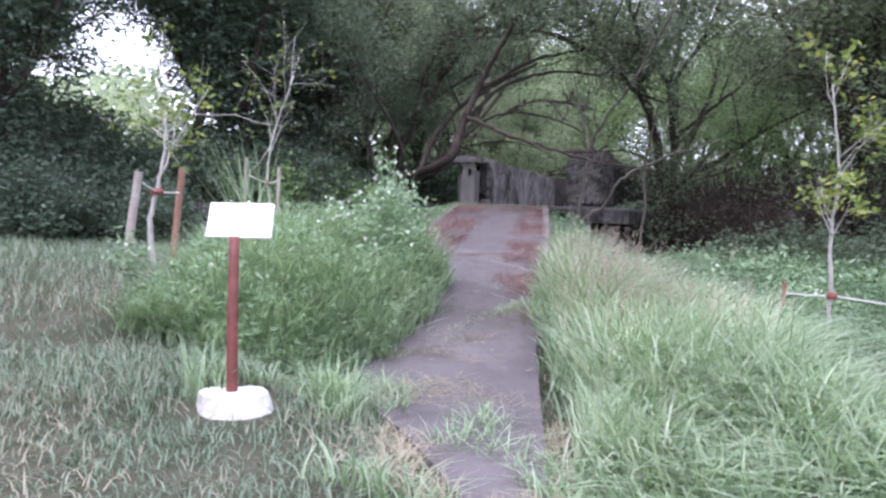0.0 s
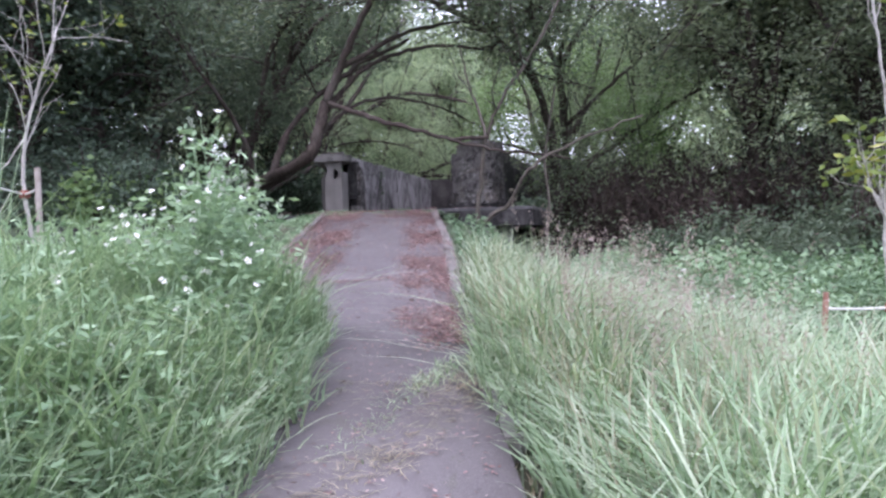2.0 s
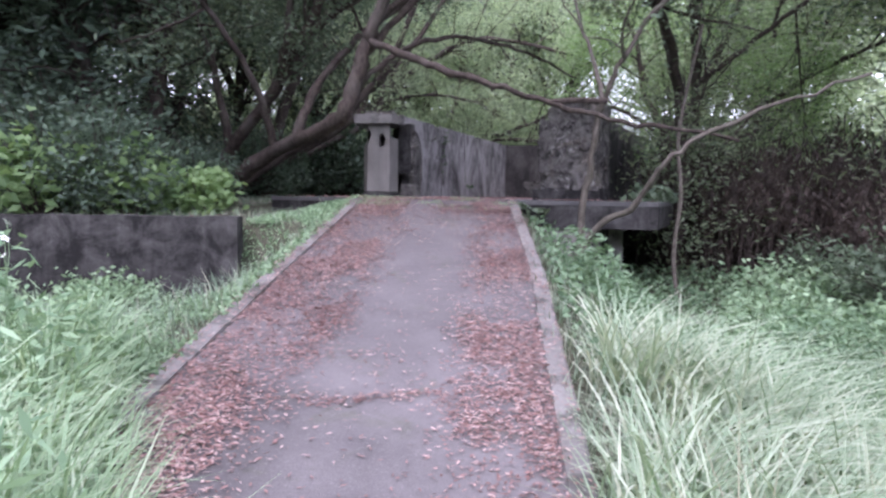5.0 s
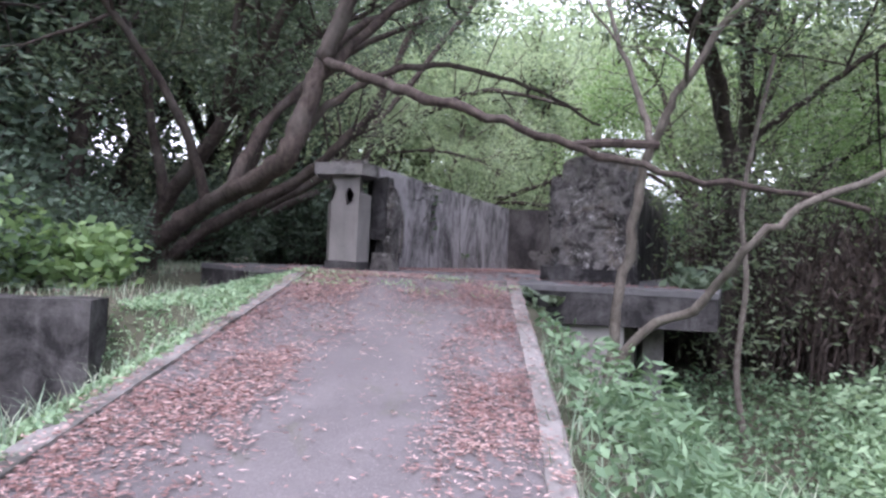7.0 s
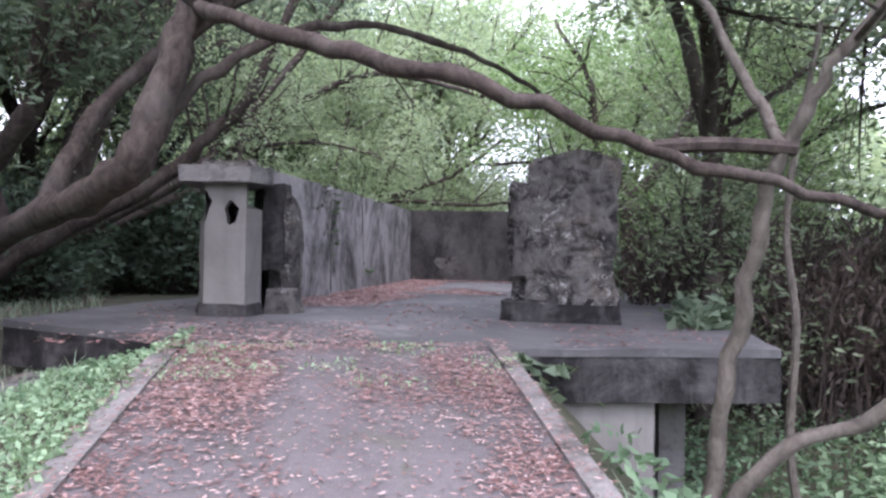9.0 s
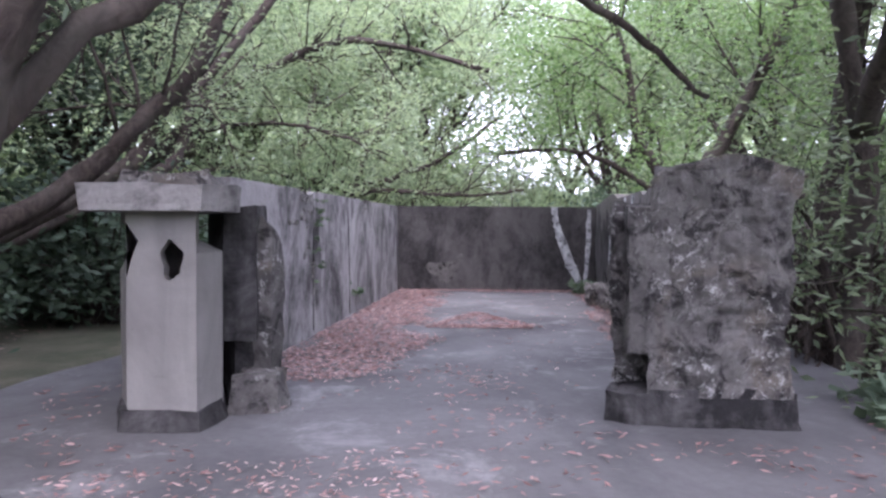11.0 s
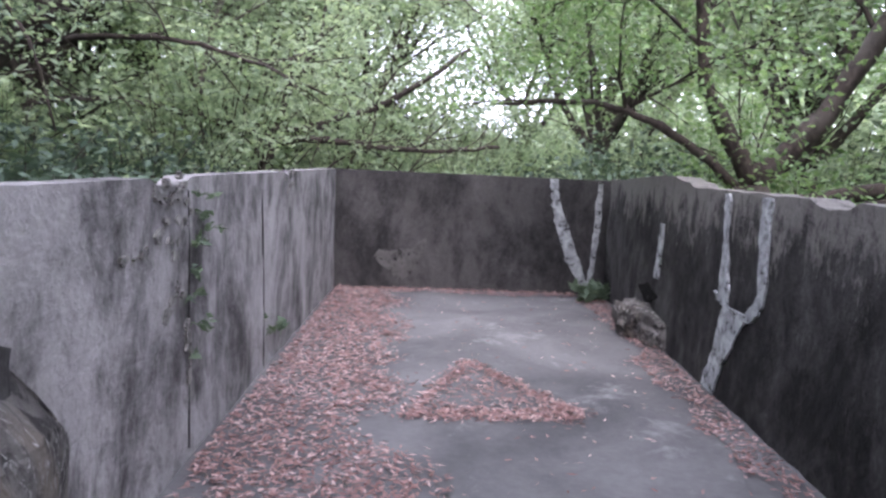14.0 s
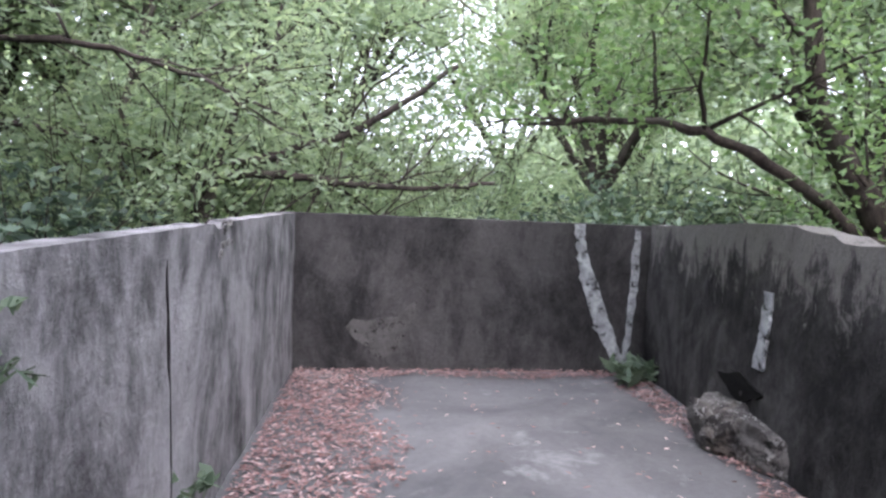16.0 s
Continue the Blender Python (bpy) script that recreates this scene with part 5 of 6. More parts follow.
for x, y in g:
    z = ground_z(x, y) + rng.uniform(0.72, 1.08)
    d = rng.normal(0, 0.05, 3)
    heads.append(np.array([x, y, z]) + np.linspace(-1, 1, 44)[:, None] * (np.array([0, 0, 0.13]) + d) + rng.normal(0, 0.011, (44, 3)))
tagged(quads("grass_seed_heads", leaf_quads(np.concatenate(heads), 0.026, 0.004, -0.8), M_SEED), "reddish-brown feathery grass seed heads", "grass", kind="stuff")
# tangled weeds past the bank
g = scatter(9000, 2.6, 8.5, 7.4, 13.6, lambda x, y: x > 3.3 + 0.4 * math.sin(y) or (y > 9.8 and x > 2.9))
tagged(strips("weed_tangle_grass", blades(g, 0.5, 0.012, 0.9, 4), M_GRASS), "long grass among the weeds past the bank", "grass", kind="stuff")
g = scatter(52000, 2.6, 8.5, 7.4, 13.6, lambda x, y: x > 3.3 + 0.4 * math.sin(y) or y > 9.8)
c = np.column_stack([g, np.array([ground_z(x, y) + max(0.08, 0.34 + 0.3 * noise.noise(Vector((x * 0.9, y * 0.9, 1)))) * rng.uniform(0.1, 1.15) for x, y in g])])
tagged(quads("weed_tangle", leaf_quads(c, 0.10, 0.024, 0.1), M_WEED_DEEP), "knee-high dark-green weeds past the bank", "weeds", kind="stuff")


def lawn_keep(x, y):
    return not (abs(x + 0.06) < 0.24 and abs(y - 4.17) < 0.2) and off_ramp(x, y, -0.1) and not (in_mound(x, y) and x > -1.5) and not (y > 14.0 and x > -0.4) and rng.uniform() < 1.35 - 0.13 * max(0.0, abs(x - 0.5) - 1.5) - 0.3 * max(0.0, 1.6 - y) + 0.5 * noise.noise(Vector((x * 0.6, y * 0.6, 0)))


g = np.concatenate([scatter(60000, -9.5, 10.5, 5.0, 14.0, lawn_keep), scatter(95000, -6.5, 7.5, -1.0, 5.0, lawn_keep)])
h = np.array([0.13 + 0.10 * noise.noise(Vector((x * 0.8, y * 0.8, 2))) + (0.10 if y > 6 else 0) - (0.04 if y < 4 else 0) for x, y in g])
tagged(strips("lawn_grass", blades(g, np.maximum(h, 0.04), 0.009, 1.0, 3, 0.01), M_LAWN), "patchy short green grass", "grass", kind="stuff")
g = scatter(24000, -6.5, 7.5, -1.0, 8.0, lambda x, y: lawn_keep(x, y) and noise.noise(Vector((x * 0.7, y * 0.7, 21))) > 0.0)
tagged(strips("dry_lawn_grass", blades(g, 0.09, 0.007, 1.5, 3, 0.0), M_STRAW), "dry brownish patches in the short grass", "grass", kind="stuff")
g = scatter(14000, -9.5, 0.3, 14.4, 22.0, lambda x, y: x < ramp_left(min(y, 16)) - 0.3 - 0.25 * max(0, y - 15.5))
tagged(strips("woodland_grass", blades(g, 0.16, 0.008, 0.9, 3, 0.01), M_LAWN), "thin green grass on the woodland edge", "grass", kind="stuff")
g = scatter(30000, -1.0, 0.6, 9.6, 16.4, lambda x, y: ramp_left(y) - 0.9 < x < ramp_left(y) + 0.06 and noise.noise(Vector((x * 2, y * 2, 5))) > -0.25)
c = np.column_stack([g, np.array([max(ground_z(x, y), path_z(y) - 0.01 if x > ramp_left(y) - 0.02 else -9) for x, y in g]) + rng.uniform(0.005, 0.06, len(g))])
tagged(quads("verge_clover", leaf_quads(c, 0.04, 0.022, -0.1, 0.5), M_WEED), "low green clover and moss along the ramp edge", "ground cover", kind="stuff")
g = scatter(5000, -1.0, 0.6, 9.6, 16.2, lambda x, y: ramp_left(y) - 0.9 < x < ramp_left(y))
tagged(strips("verge_grass", blades(g, 0.09, 0.006, 1.1, 3, 0.0), M_GRASS), "thin green grass along the ramp edge", "grass", kind="stuff")
g = scatter(26000, 2.2, 9.0, 9.6, 17.5, lambda x, y: off_ramp(x, y, 0.05) and not (y > 14.4 and x < 3.7))
c = np.column_stack([g, np.array([ground_z(x, y) for x, y in g]) + rng.uniform(0.04, 0.34, len(g)) ** 1.2])
tagged(quads("ground_cover", leaf_quads(c, 0.075, 0.036, 0.0, 0.6), M_WEED_DEEP), "low leafy ground cover below the bank", "ground cover", kind="stuff")
g = scatter(12000, -0.2, 2.1, 3.4, 7.8, lambda x, y: noise.noise(Vector((x * 1.6, y * 1.6, 4))) > 0.14 + 0.02 * abs(y - 5.5))
tagged(strips("trodden_straw", blades(g, 0.10, 0.006, 2.4, 3, -0.06), M_STRAW), "flattened dry straw over the path foot", "straw", kind="stuff")


g = scatter(9000, -0.3, 2.1, 3.4, 6.9, lambda x, y: not (abs(x + 0.06) < 0.42 and y < 4.45) and noise.noise(Vector((x * 1.3 + 4, y * 1.1, 9))) > 0.03 + 0.20 * max(0.0, y - 4.4) - 0.25 * max(0.0, abs(x - 0.9) - 0.6))
tagged(strips("path_grass", blades(g, 0.22, 0.012, 1.1, 4, -0.03), M_GRASS), "patchy grass grown over the path foot", "grass", kind="stuff")


u = rng.uniform(0, 1, 1500)
g = np.column_stack([0.85 + 0.75 * u + rng.normal(0, 0.05, 1500), 6.95 + 1.05 * u + rng.normal(0, 0.07, 1500)])
tagged(strips("seam_grass", blades(g[:700], 0.08, 0.007, 1.4, 4, -0.08), M_GRASS), "strip of grass rooted in a seam across the path", "grass", kind="stuff")
g = np.column_stack([0.95 + 0.75 * u + rng.normal(0, 0.10, 1500), 6.75 + 1.0 * u + rng.normal(0, 0.12, 1500)])
tagged(strips("seam_straw", blades(g[:900], 0.06, 0.005, 3.0, 3, -0.09), M_STRAW), "flattened straw along the seam", "straw", kind="stuff")


def grass_tuft(place, height, count, label, radius=0.12, material=None, lean=0.7, width=0.012):
    thing = empty("grass_tuft", (0, 0, 0), label, "grass tuft", "grass tufts beside the ramp")
    a = rng.uniform(0, 2 * math.pi, count)
    q = radius * rng.uniform(0, 1, count) ** 0.5
    strips("blade_tuft", blades(np.column_stack([place[0] + q * np.cos(a), place[1] + q * np.sin(a)]), height, width, lean, 6), material or M_GRASS, thing)
    return thing


for x, y, h, n, q in ((2.4, 7.5, 0.75, 240, 0.22), (2.65, 8.6, 0.8, 200, 0.2), (2.3, 5.0, 0.6, 260, 0.3), (1.95, 4.4, 0.55, 200, 0.25), (2.8, 4.6, 0.6, 220, 0.3), (2.8, 9.6, 0.7, 160, 0.18), (0.35, 4.7, 0.45, 90, 0.15), (-0.25, 4.35, 0.4, 70, 0.15)):
    grass_tuft((x, y), h, n, "clump of long arching pale-green grass blades", q)
g = scatter(2600, 0.3, 2.4, 14.9, 15.7, lambda x, y: noise.noise(Vector((x * 2.2, y * 3, 7))) > 0.12)
c = np.column_stack([g, np.array([path_z(y) for x, y in g]) + rng.uniform(0.005, 0.05, len(g))])
tagged(quads("ramp_head_clover", leaf_quads(c, 0.024, 0.013, -0.1, 0.5), M_WEED), "low clover in the joint at the ramp head", "ground cover", kind="stuff")
grass_tuft((-1.75, 8.9), 1.75, 90, "tall reed-like grass clump standing above the weeds", 0.22, None, 0.55, 0.016)


# ---- white-flowered weeds ----
def flower_mesh():
    vs, fs = [], []
    for k in range(5):
        a = 2 * math.pi * k / 5
        ca, sa = math.cos(a), math.sin(a)
        pts = [(0.003, 0, 0.002), (0.010, 0.0065, 0.003), (0.021, 0.006, 0.001), (0.023, 0, 0.0), (0.021, -0.006, 0.001), (0.010, -0.0065, 0.003)]
        o = len(vs)
        vs += [(x * ca - y * sa, x * sa + y * ca, z) for x, y, z in pts]
        fs.append(tuple(range(o, o + 6)))
    return vs, fs


def flowering_weed(place, height, heads, label):
    x0, y0 = place
    z0 = ground_z(x0, y0)
    thing = empty("flowering_weed", (x0, y0, z0), label, "weed", "white-flowered weeds beside the ramp")
    tips = []
    vs, fs = flower_mesh()
    first = None
    for k in range(heads):
        a = rng.uniform(0, 2 * math.pi)
        r = rng.uniform(0.03, 0.24)
        e = np.array([math.cos(a) * r, math.sin(a) * r, height * rng.uniform(0.72, 1.05)])
        p = bend([(0.02 * math.cos(a), 0.02 * math.sin(a), -0.03), (e[0] * 0.35, e[1] * 0.35, e[2] * 0.55), tuple(e)], 3, 0.006)
        v, f = tube(p, np.linspace(0.004, 0.0018, len(p)), 4, False)
        stalk = mk("stem", v, f, M_WEED, thing)
        tips.append((p, None))
        ob = mk("flower", vs, fs, M_PETAL) if first is None else new("flower", first.data)
        first = first or ob
        ob.parent = stalk
        ob["label"] = "white five-petalled flower"
        ob.matrix_basis = pose(*p[-1], rng.uniform(20, 70), rng.uniform(-30, 30), rng.uniform(0, 360)) @ Matrix.Scale(rng.uniform(0.7, 1.05), 4)
    quads("foliage", leaf_cloud(tips, 22, 0.06, 0.08, 0.028, 0.15), M_WEED, thing)
    return thing


WEEDS = [(0.15, 7.75, 1.65), (-0.05, 7.5, 1.3), (0.3, 8.1, 1.4), (-0.3, 7.8, 1.1), (0.2, 8.4, 1.3), (0.38, 7.6, 1.3), (-0.5, 7.2, 0.9), (0.15, 7.95, 1.5), (-0.7, 7.7, 0.9), (0.25, 7.2, 1.0), (-0.55, 6.3, 0.62), (-0.9, 5.9, 0.6), (-1.2, 6.6, 0.66), (-0.15, 6.6, 0.66), (-1.3, 7.6, 0.8), (-0.75, 9.2, 0.95), (-0.5, 10.1, 0.9), (-0.3, 5.9, 0.5), (3.2, 9.6, 0.75), (4.3, 10.2, 0.75), (3.9, 9.0, 0.6), (5.2, 9.4, 0.6), (-1.7, 6.2, 0.6)]
for x, y, h in WEEDS:
    flowering_weed((x, y), h, 18 if h > 0.9 else 8, "tall weed with small white flowers in the grass")


# ---- fallen leaves ----
def litter(name, xy, zfun, label, size=0.055, lift=0.012):
    xy = np.asarray(xy)
    z = np.array([zfun(x, y) for x, y in xy]) + rng.uniform(0.003, lift, len(xy))
    q = leaf_quads(np.column_stack([xy, z]), size, size * 0.34, 0.0, 0.16)
    mid = q[:, :, 2].mean(1, keepdims=True)
    q[:, :, 2] = mid + (q[:, :, 2] - mid) * 0.35
    low = np.minimum(q[:, :, 2].min(1) - (z - 0.002), 0)
    q[:, :, 2] -= low[:, None]
    return tagged(quads(name, q, M_LITTER), label, "fallen leaves", kind="stuff")


def ramp_litter(x, y):
    l, r = ramp_left(y), ramp_right(y)
    e = min(x - l, r - x)
    if e < 0.01:
        return False
    if e < 0.12:
        return y > 8.5 and rng.uniform() < 0.10 + 0.5 * max(0, noise.noise(Vector((x * 2, y * 1.6, 31))))
    u = (x - l) / (r - l)
    wide_l = 0.28 + 0.12 * noise.noise(Vector((y * 0.9, 1, 0)))
    wide_r = 0.20 + 0.07 * noise.noise(Vector((y * 0.9, 5, 0)))
    d = 0.0
    if y > 8.2:
        d = max(math.exp(-(max(0, u - wide_l) / 0.09) ** 2) if u < 0.5 else 0, math.exp(-(max(0, (1 - u) - wide_r) / 0.08) ** 2) if u > 0.5 else 0)
    d *= max(0.2, 0.62 + 1.4 * noise.noise(Vector((x * 1.9, y * 1.3, 0))) + 0.7 * noise.noise(Vector((x * 5, y * 5, 2))))
    d = max(d, 0.55 * math.exp(-((y - 10.37 - 0.04 * math.sin(x * 6)) / 0.05) ** 2), 0.3 * max(0, noise.noise(Vector((x * 1.4, y * 1.4, 15))) - 0.15) if y > 9 else 0)
    if y > 14.0:
        d = max(d, 0.10, 0.75 * min(1, (y - 14.0) / 0.8) * max(0, noise.noise(Vector((x * 1.5 - 3, y * 2.0, 9))) + 0.15 + 0.3 * (1 - u)))
    return rng.uniform() < max(d, 0.022)


g = scatter(210000, -0.4, 2.5, 6.0, 15.7, ramp_litter)
litter("ramp_leaf_litter", g, lambda x, y: path_z(y) + (0.034 if min(x - ramp_left(y), ramp_right(y) - x) < 0.13 else 0.006), "red-brown fallen leaves along the ramp edges", 0.038, 0.016)


def room_litter(x, y):
    sl = (x - 1.10) - (y - 19.0) * 0.414
    wl = np.interp(y, [17.5, 19, 20.5, 21.5, 23, 24.5], [0.5, 1.25, 1.05, 1.0, 0.95, 0.9])
    sr = (RW0[0] + (y - RW0[1]) * 0.446) - x
    back = (24.58 - (x - 3.41) * 0.335) - y
    if sl < 0.05 or sr < 0.05 or back < 0.03:
        return False
    n = noise.noise(Vector((x * 1.4, y * 1.4, 3))) * 0.22 + noise.noise(Vector((x * 4, y * 4, 8))) * 0.12
    d = 0.0
    soft = min(1.0, max(0.0, (wl + 1.6 * n + 0.12 - sl) / 0.3))
    if y > 18.4 and soft > 0:
        d = 0.95 * soft ** 1.5 if (sl > 0.22 or y > 20.5 or noise.noise(Vector((x * 2, y * 2, 1))) > 0.1) else 0.25
    if sr < 0.34 + n * 0.8 and y > 18.9:
        d = max(d, 0.7)
    if back < 0.28 + n * 0.6:
        d = max(d, 0.85)
    return rng.uniform() < max(d, 0.012)


g = scatter(92000, 0.8, 6.6, 17.6, 24.6, room_litter)
litter("floor_leaf_litter", g, lambda x, y: DECK + 0.004, "red-brown fallen leaves drifted along the walls", 0.052, 0.03)
tri = np.array([(2.86, 20.55), (3.87, 20.24), (3.67, 21.44)])
pts = []
for k in range(3):
    a, b = tri[k], tri[(k + 1) % 3]
    n = (950, 420, 380)[k]
    t = rng.uniform(0, 1, n)
    pts.append(a + (b - a) * t[:, None] + rng.normal(0, (0.06, 0.035, 0.04)[k], (n, 2)))
u = rng.dirichlet((0.8, 1.0, 1.0), 620)
pts.append(u @ tri)
litter("leaf_triangle", np.concatenate(pts), lambda x, y: DECK + 0.004, "fallen leaves lying in a triangular outline on the floor", 0.05, 0.02)
g = scatter(3200, 0.2, 1.7, 15.3, 16.9, lambda x, y: y > 15.75 - (x - 0.4) * 0.16 and rng.uniform() < 0.9 - 0.6 * abs(y - 15.8 - 0.5 * noise.noise(Vector((x * 2, 3, 0)))))
litter("deck_edge_litter", g, lambda x, y: DECK + 0.004, "red-brown fallen leaves spilling onto the deck", 0.045, 0.02)
g = scatter(2600, -0.6, 4.2, 15.2, 18.6, lambda x, y: y > 15.75 - (x - 0.4) * 0.16 and noise.noise(Vector((x * 1.1, y * 1.1, 6))) > 0.0 and not (0.25 < x < 1.35 and y > 17.3) and not (2.85 < x and y > 16.6))
litter("deck_leaf_litter", g, lambda x, y: DECK + 0.004, "scattered fallen leaves on the deck", 0.06, 0.02)
g = scatter(9000, -8, 9, 14.5, 26, lambda x, y: (x < -1.0 or x > 6.5))
litter("woodland_leaf_litter", g, ground_z, "brown leaf litter on the woodland floor", 0.08, 0.03)


# ---- sign, saplings, stakes ----
def build_sign():
    thing = empty("sign", (-0.06, 4.17, ground_z(-0.06, 4.17)), "blank white sign panel on a red-brown post in cement", "sign")
    z0 = thing.location[2]
    p = bend([(0, 0, -0.1), (-0.03, 0.05, 0.45), (-0.07, 0.15, 1.70 - z0)], 4)
    v, f = tube(p, np.linspace(0.030, 0.027, len(p)), 10)
    mk("post", v, f, M_POST, thing, "red-brown painted round post", True)
    c = np.array([-0.12 + 0.06, 4.38 - 4.17, 1.79 - z0])
    ax = np.array([1.0, 0.05, 0.01])
    up = unit(np.array([-0.06, 0.42, 0.85]))
    nn = unit(np.cross(ax, up))
    w, h, t = 0.176, 0.105, 0.010
    vs = [c + sx * w * ax + sy * h * up + sz * t * nn for sz in (-1, 1) for sx, sy in ((-1, -1), (1, -1), (1, 1), (-1, 1))]
    bm = bmesh.new()
    bv = [bm.verts.new(q) for q in vs]
    for q in ((0, 3, 2, 1), (4, 5, 6, 7), (0, 1, 5, 4), (1, 2, 6, 5), (2, 3, 7, 6), (3, 0, 4, 7)):
        bm.faces.new([bv[i] for i in q])
    bmesh.ops.bevel(bm, geom=bm.edges[:], offset=0.003, segments=2, affect="EDGES")
    bmesh.ops.recalc_face_normals(bm, faces=bm.faces[:])
    me = bpy.data.meshes.new("panel")
    bm.to_mesh(me)
    bm.free()
    me.materials.append(M_SIGN)
    ob = new("panel", me)
    ob.parent = thing
    ob["label"] = "white sloping panel"
    a = np.linspace(0, 2 * math.pi, 14, endpoint=False)
    v, f = rough_prism([(0.215 * math.cos(q) * (1 + 0.08 * math.sin(3 * q)), 0.17 * math.sin(q)) for q in a], -0.08, 0.09, 0.06, 0.02, shape=lambda s, t: 0.035 * t)
    mk("foot", v, f, M_FOOT, thing, "white cement foot")


build_sign()


def stake(x, y, top, r, tilt, material, label):
    z0 = ground_z(x, y)
    p = np.array([(x, y, z0 - 0.15), (x + tilt[0] * 0.5, y + tilt[1] * 0.5, (z0 + top) / 2), (x + tilt[0], y + tilt[1], top)])
    v, f = tube(p, [r, r * 0.97, r * 0.93], 8)
    return tagged(mk("stake", v, f, material), label, "stake", "stakes round the saplings")


def sapling(place, pts, r, label, leaf, per, tie_z=None, ends=(), shoots=7, ln=0.5):
    x, y = place
    z0 = ground_z(x, y)
    thing = empty("sapling", (x, y, z0), label, "sapling", "staked saplings")
    p = bend([(q[0], q[1], q[2]) for q in pts], 6, 0.006)
    rr = np.linspace(r, r * 0.35, len(p))
    v, f = tube(p, rr, 8)
    mk("stem", v, f, M_BARK_PALE, thing, smooth=True)
    tw = []
    for bp, br in side_shoots(p, rr, shoots, ln, 0.5, 0.5):
        wood = [tube(bp, np.maximum(br, 0.004), 5)]
        ts = side_shoots(bp, br, 4, ln * 0.45, 0.3, 0.3, 4)
        tw += ts
        for tp, tr in ts:
            wood.append(tube(tp, np.maximum(tr, 0.002), 3, False))
        v, f = join(wood)
        mk("branch", v, f, M_BARK_PALE, thing, smooth=True)
    if per:
        quads("foliage", leaf_cloud(tw, per, 0.07, *leaf, 0.3), M_LEAF_YOUNG, thing)
    if tie_z:
        i = int(np.argmin(abs(p[:, 2] - (tie_z - z0))))
        c = p[i]
        q = np.array([c + (0, 0, -0.035), c, c + (0, 0, 0.035)])
        v, f = tube(q, [r * 1.7, r * 2.1, r * 1.6], 9)
        mk("wrap", v, f, M_WRAP, thing, "red-brown cloth tie")
        for e in ends:
            q = np.array([c, (c + np.array(e) - (x, y, z0)) / 2 + (0, 0, -0.006), np.array(e) - (x, y, z0)])
            v, f = tube(q, [0.011, 0.010, 0.011], 6)
            mk("tie_rope", v, f, M_ROPE, thing, "white tie rope")
    return thing


stake(4.30, 8.18, 1.36, 0.022, (0.05, 0), M_STAKE_RED, "thin reddish wooden stake beside a sapling")
stake(5.62, 7.9, 1.36, 0.022, (0.02, 0), M_STAKE_RED, "thin reddish wooden stake beside a sapling")
sapling((4.74, 8.06), [(0, 0, -0.1), (0.02, 0, 0.6), (0.0, 0, 1.2), (0.04, 0.0, 1.9), (-0.06, 0.0, 2.8)], 0.026, "pale-stemmed sapling with sparse yellow-green leaves tied to stakes", (0.10, 0.05), 12, 1.20, ((4.35, 8.18, 1.24), (5.63, 7.9, 1.15)), 9, 0.65)
stake(-2.33, 7.15, 2.26, 0.042, (0.13, 0.02), M_STAKE, "thick pale wooden stake leaning beside a sapling")
stake(-2.45, 8.41, 2.41, 0.040, (0.09, 0.02), M_STAKE_RED, "reddish wooden stake leaning beside a sapling")
sapling((-2.42, 7.9), [(0, 0, -0.1), (-0.03, 0, 0.45), (0.04, 0, 0.9), (0.12, 0, 1.35), (0.1, 0.02, 1.7)], 0.034, "crooked pale sapling with thin leafy branches tied to stakes", (0.10, 0.045), 10, 2.10, ((-2.2, 7.17, 2.17), (-2.38, 8.41, 2.12)), 9, 0.9)
stake(-2.04, 9.6, 2.66, 0.026, (0.0, 0.0), M_STAKE, "slim wooden stake beside a sapling")
stake(-1.70, 9.92, 2.58, 0.026, (0.0, 0.0), M_STAKE, "slim wooden stake beside a sapling")
sapling((-1.95, 10.3), [(0, 0, -0.1), (0.02, 0, 0.6), (-0.04, 0, 1.3), (0.08, 0, 1.9), (0.3, 0, 2.6)], 0.024, "thin bare-branched sapling tied to stakes", (0.09, 0.035), 4, 2.38, ((-2.04, 9.6, 2.45), (-1.70, 9.92, 2.40)), 10, 0.9)


# ---- stains and plants on the walls ----
def run_mark(name, base, along, normal, outline, material, parent, label):
    """A thin crust on a wall: outline in (metres along, height) about the base point."""
    b, al, nn = np.array(base, float), np.array(along, float), np.array(normal, float)
    m = len(outline)
    vs = []
    for deep in (0.014, -0.02):
        for s, z in outline:
            q = b + al * s + nn * deep
            vs.append((q[0], q[1], z))
    fs = [tuple(range(m)), tuple(range(2 * m - 1, m - 1, -1))] + [((j + 1) % m, j, m + j, m + (j + 1) % m) for j in range(m)]
    return mk(name, vs, fs, material, parent, label)


def drip(points, widths, wob=0.016):
    """Outline of a run mark down a list of (s, z) with its widths."""
    p = bend([(s, z, 0) for s, z in points], 6)[:, :2]
    w = np.interp(np.linspace(0, 1, len(p)), np.linspace(0, 1, len(widths)), widths)
    a = [(s - ww / 2 + rng.normal(0, wob * 0.5), z) for (s, z), ww in zip(p, w)]
    b = [(s + ww / 2 + rng.normal(0, wob * 0.5), z) for (s, z), ww in zip(p, w)]
    return a + b[::-1]


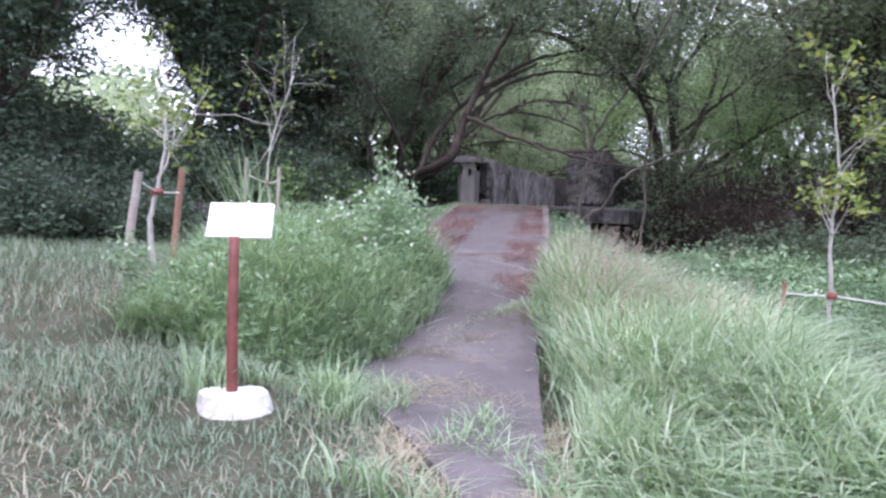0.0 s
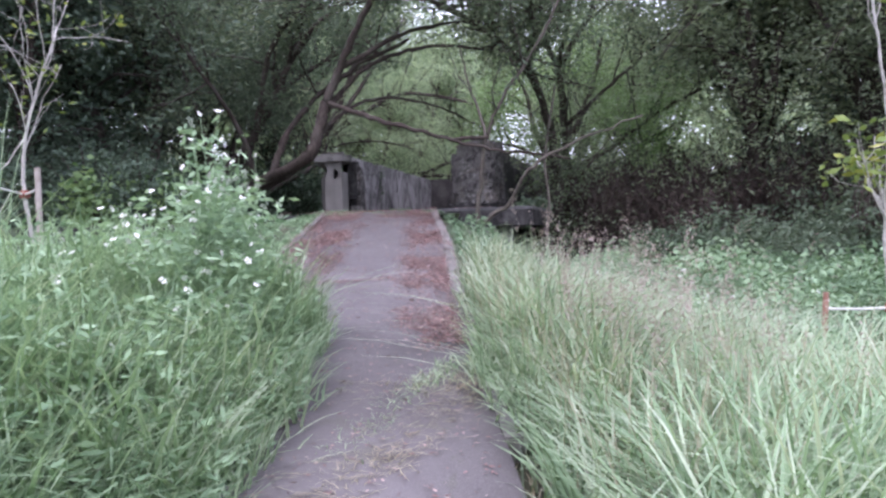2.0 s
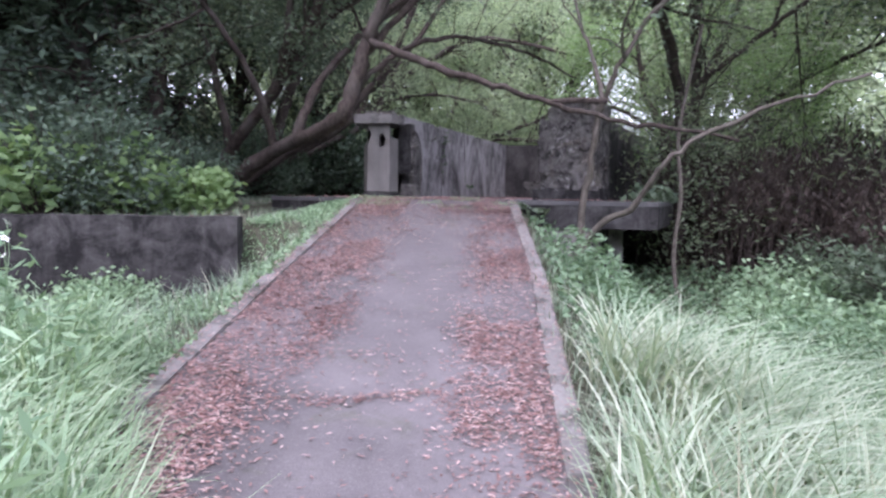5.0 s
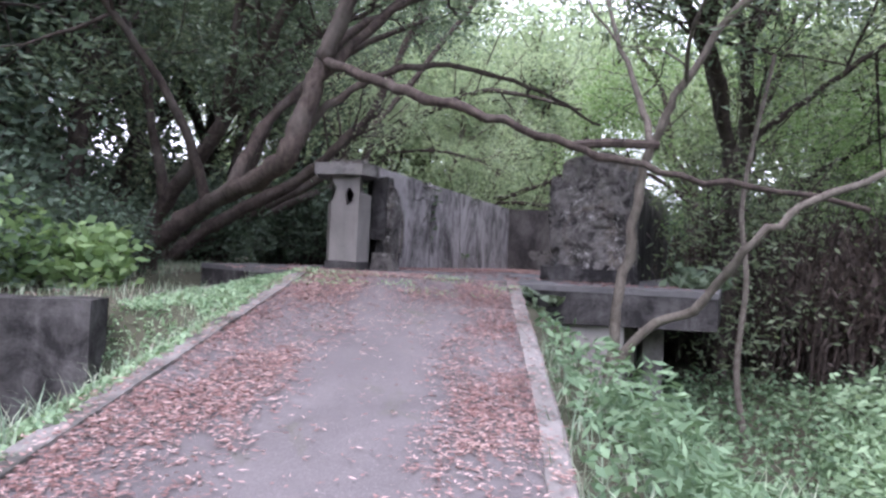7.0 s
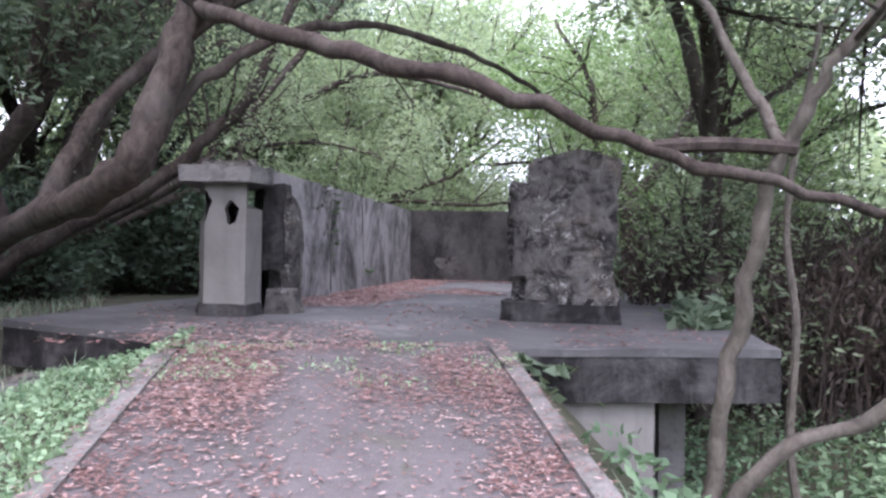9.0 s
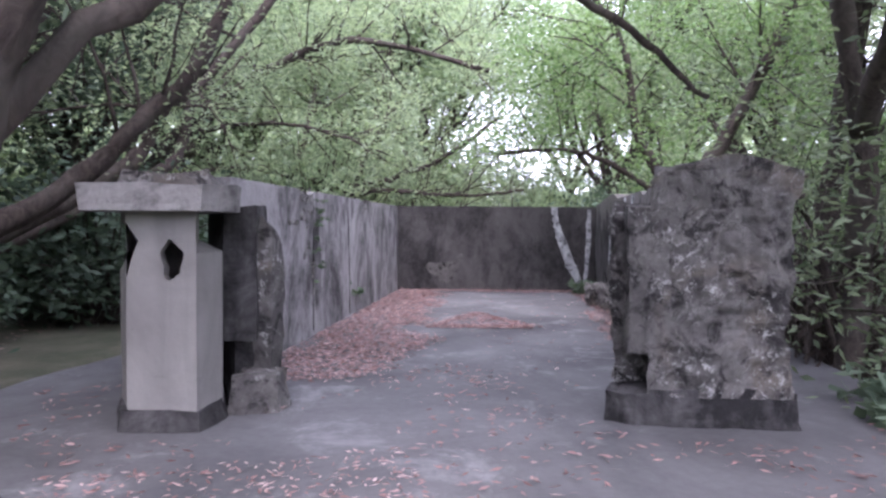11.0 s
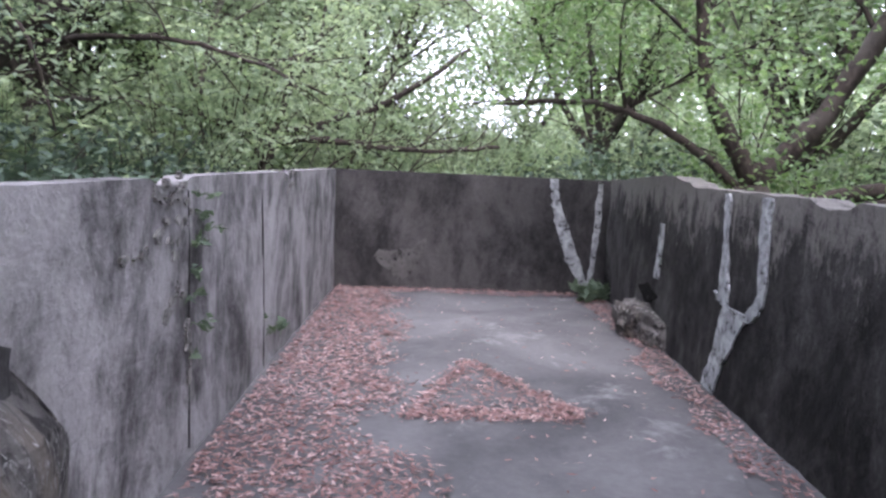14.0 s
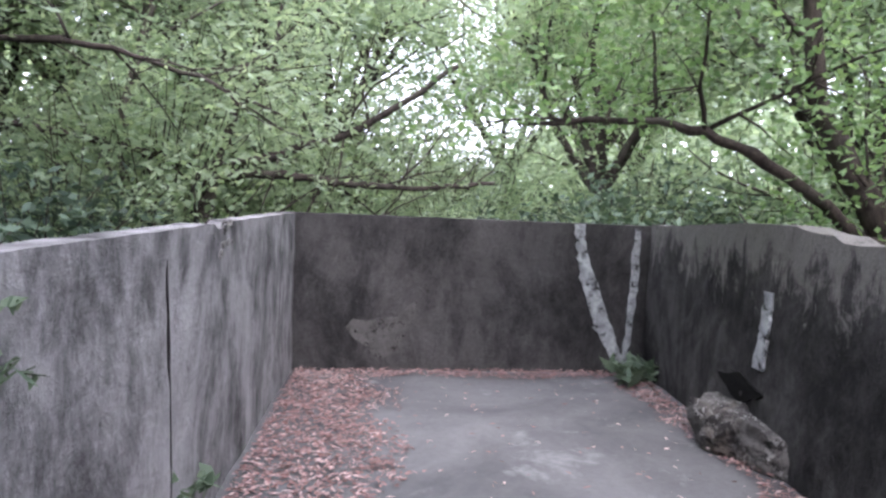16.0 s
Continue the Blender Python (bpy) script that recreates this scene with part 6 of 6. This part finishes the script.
rd = unit(np.array(RW1) - np.array(RW0))
rn = np.array([-rd[1], rd[0]])
nd = unit(np.array((6.62, 23.52)) - np.array((3.25, 24.62)))
nn_ = np.array([nd[1], -nd[0]])
N0 = (3.25, 24.62)
for pts, w in (([(2.69, 3.76), (2.73, 3.5), (2.82, 3.22), (2.98, 2.81), (3.10, 2.58), (3.2, 2.41)], [0.09, 0.10, 0.15, 0.16, 0.13, 0.10]), ([(3.27, 3.74), (3.25, 3.3), (3.23, 2.9), (3.20, 2.46)], [0.05, 0.07, 0.07, 0.05])):
    run_mark("lime_stain", N0, nd, nn_, drip(pts, w), M_LIME, wall_n, "white lime run")
for pts, w in (([(1.95, 3.77), (1.96, 3.5), (1.92, 3.2), (2.02, 3.06)], [0.13, 0.11, 0.10, 0.13]), ([(2.54, 3.77), (2.50, 3.5), (2.48, 3.25), (2.46, 3.05)], [0.07, 0.08, 0.12, 0.2]),
               ([(1.98, 3.10), (2.14, 3.0), (2.42, 3.04), (2.6, 3.10)], [0.10, 0.17, 0.14, 0.03]), ([(2.26, 3.04), (2.36, 2.86), (2.46, 2.66), (2.60, 2.41)], [0.36, 0.30, 0.2, 0.22]),
               ([(3.88, 3.45), (3.90, 3.25), (3.92, 3.1), (3.95, 2.96)], [0.08, 0.10, 0.10, 0.14])):
    run_mark("lime_stain", RW0, rd, rn, drip(pts, w), M_LIME, wall_e, "white lime run")


ld = unit(np.array(LW1) - np.array(LW0))
ln_ = np.array([ld[1], -ld[0]])


def chip_marks(base, along, normal, spots, material, parent, label, size=0.05):
    """Small ragged chips about the places (s, z)."""
    for s, z, n in spots:
        for _ in range(n):
            cs, cz, r = s + rng.normal(0, 0.09), z + rng.normal(0, 0.05), size * rng.uniform(0.3, 1.0)
            a = np.linspace(0, 2 * math.pi, 11, endpoint=False)
            q = r * rng.uniform(0.55, 1.2, 11)
            run_mark("chip", base, along, normal * 0.6, [(cs + 1.3 * k * math.cos(t), cz + 0.8 * k * math.sin(t)) for k, t in zip(q, a)], material, parent, label)


run_mark("scraped_patch", N0, nd, nn_ * 0.5, [(1.24, 3.02), (1.20, 2.84), (1.14, 2.70), (1.05, 2.57), (0.96, 2.51), (0.88, 2.53), (0.80, 2.62), (0.70, 2.68), (0.62, 2.78), (0.68, 2.86), (0.80, 2.84), (0.95, 2.87), (1.08, 2.88), (1.16, 2.98)], M_PATCH, wall_n, "lighter scraped patch")
chip_marks(LW0, ld, ln_, [(1.62, 3.68, 12), (1.75, 3.62, 9), (1.66, 3.5, 5), (1.68, 3.22, 6), (4.04, 3.71, 7), (4.05, 3.64, 4), (1.3, 3.45, 3)], M_CHIP, wall_w, "rough chip of bare aggregate", 0.036)
run_mark("lime_stain", LW0, ld, ln_, drip([(1.84, 3.1), (1.84, 3.0), (1.85, 2.9), (1.85, 2.78)], [0.02, 0.05, 0.05, 0.02]), M_CHIP, wall_w, "pale run mark")
for s0, s1, z1 in ((1.86, 1.87, 2.45), (3.18, 3.30, 2.42)):
    run_mark("wall_joint", LW0, ld, ln_ * 0.3, drip([(s0, left_top(s0) - 0.03), (s0 * 0.5 + s1 * 0.5 + 0.01, 3.2), (s1, z1)], [0.010, 0.006, 0.011], 0.006), M_DARK, wall_w, "dark cracked upright joint")
# the hollow's inner shade, laid on the uncut wall as a flat black patch
run_mark("drain_hole", RW0, rd, rn, [(4.16 + 0.27 * math.cos(a) * (1 + 0.2 * math.sin(3 * a)), 2.79 + 0.075 * math.sin(a) * (1 + 0.3 * math.cos(4 * a))) for a in np.linspace(0, 2 * math.pi, 24, endpoint=False)], M_HOLE_SHADE, wall_e, "flat black patch painted for the shade inside a broken hollow")


def wall_plant(place, size, count, label, hang=0.0):
    thing = empty("wall_plant", place, label, "plant", "small plants growing from the walls")
    vs = []
    for _ in range(count):
        a, e = rng.uniform(0, 2 * math.pi), rng.uniform(0.1, 0.9)
        d = np.array([math.cos(a) * math.cos(e), math.sin(a) * math.cos(e), math.sin(e) - hang])
        vs.append(d * size * rng.uniform(0.35, 1.0))
    stems = [tube(np.array([(0, 0, -0.01), q * 0.5 + (0, 0, 0.01), q]), [0.004, 0.003, 0.002], 4) for q in vs]
    v, f = join(stems)
    mk("stalk", v, f, M_LEAF, thing)
    quads("foliage", leaf_cloud([(np.array([q * 0.3, q * 0.7, q]), None) for q in vs], 4, size * 0.08, size * 0.55, size * 0.22, 0.2, 0.3), M_LEAF, thing)
    return thing


wall_plant((2.25, 21.78, 2.62), 0.24, 9, "small green plant rooted in the wall foot")
wall_plant((6.14, 23.30, DECK + 0.02), 0.33, 34, "bushy green plant in the wall corner")
for s0, z in ((1.93, 3.68), (2.0, 3.56), (2.08, 3.5), (1.9, 3.44), (1.87, 3.32), (1.88, 3.2), (1.93, 3.06), (1.9, 2.9)):
    wall_plant((LW0[0] + ld[0] * s0 + 0.02, LW0[1] + ld[1] * s0, z), 0.12, 4, "creeping fern-like plant in a wall crack", 0.4)
wall_plant((2.55, 15.45, 2.32), 0.3, 16, "ferny plant hanging by the deck edge", 0.6)
wall_plant((2.45, 15.2, 2.2), 0.28, 14, "ferny plant hanging by the deck edge", 0.6)
for x, y in ((4.5, 16.6), (4.75, 16.9), (4.3, 16.35)):
    wall_plant((x, y, DECK), 0.34, 18, "fern clump on the deck edge")
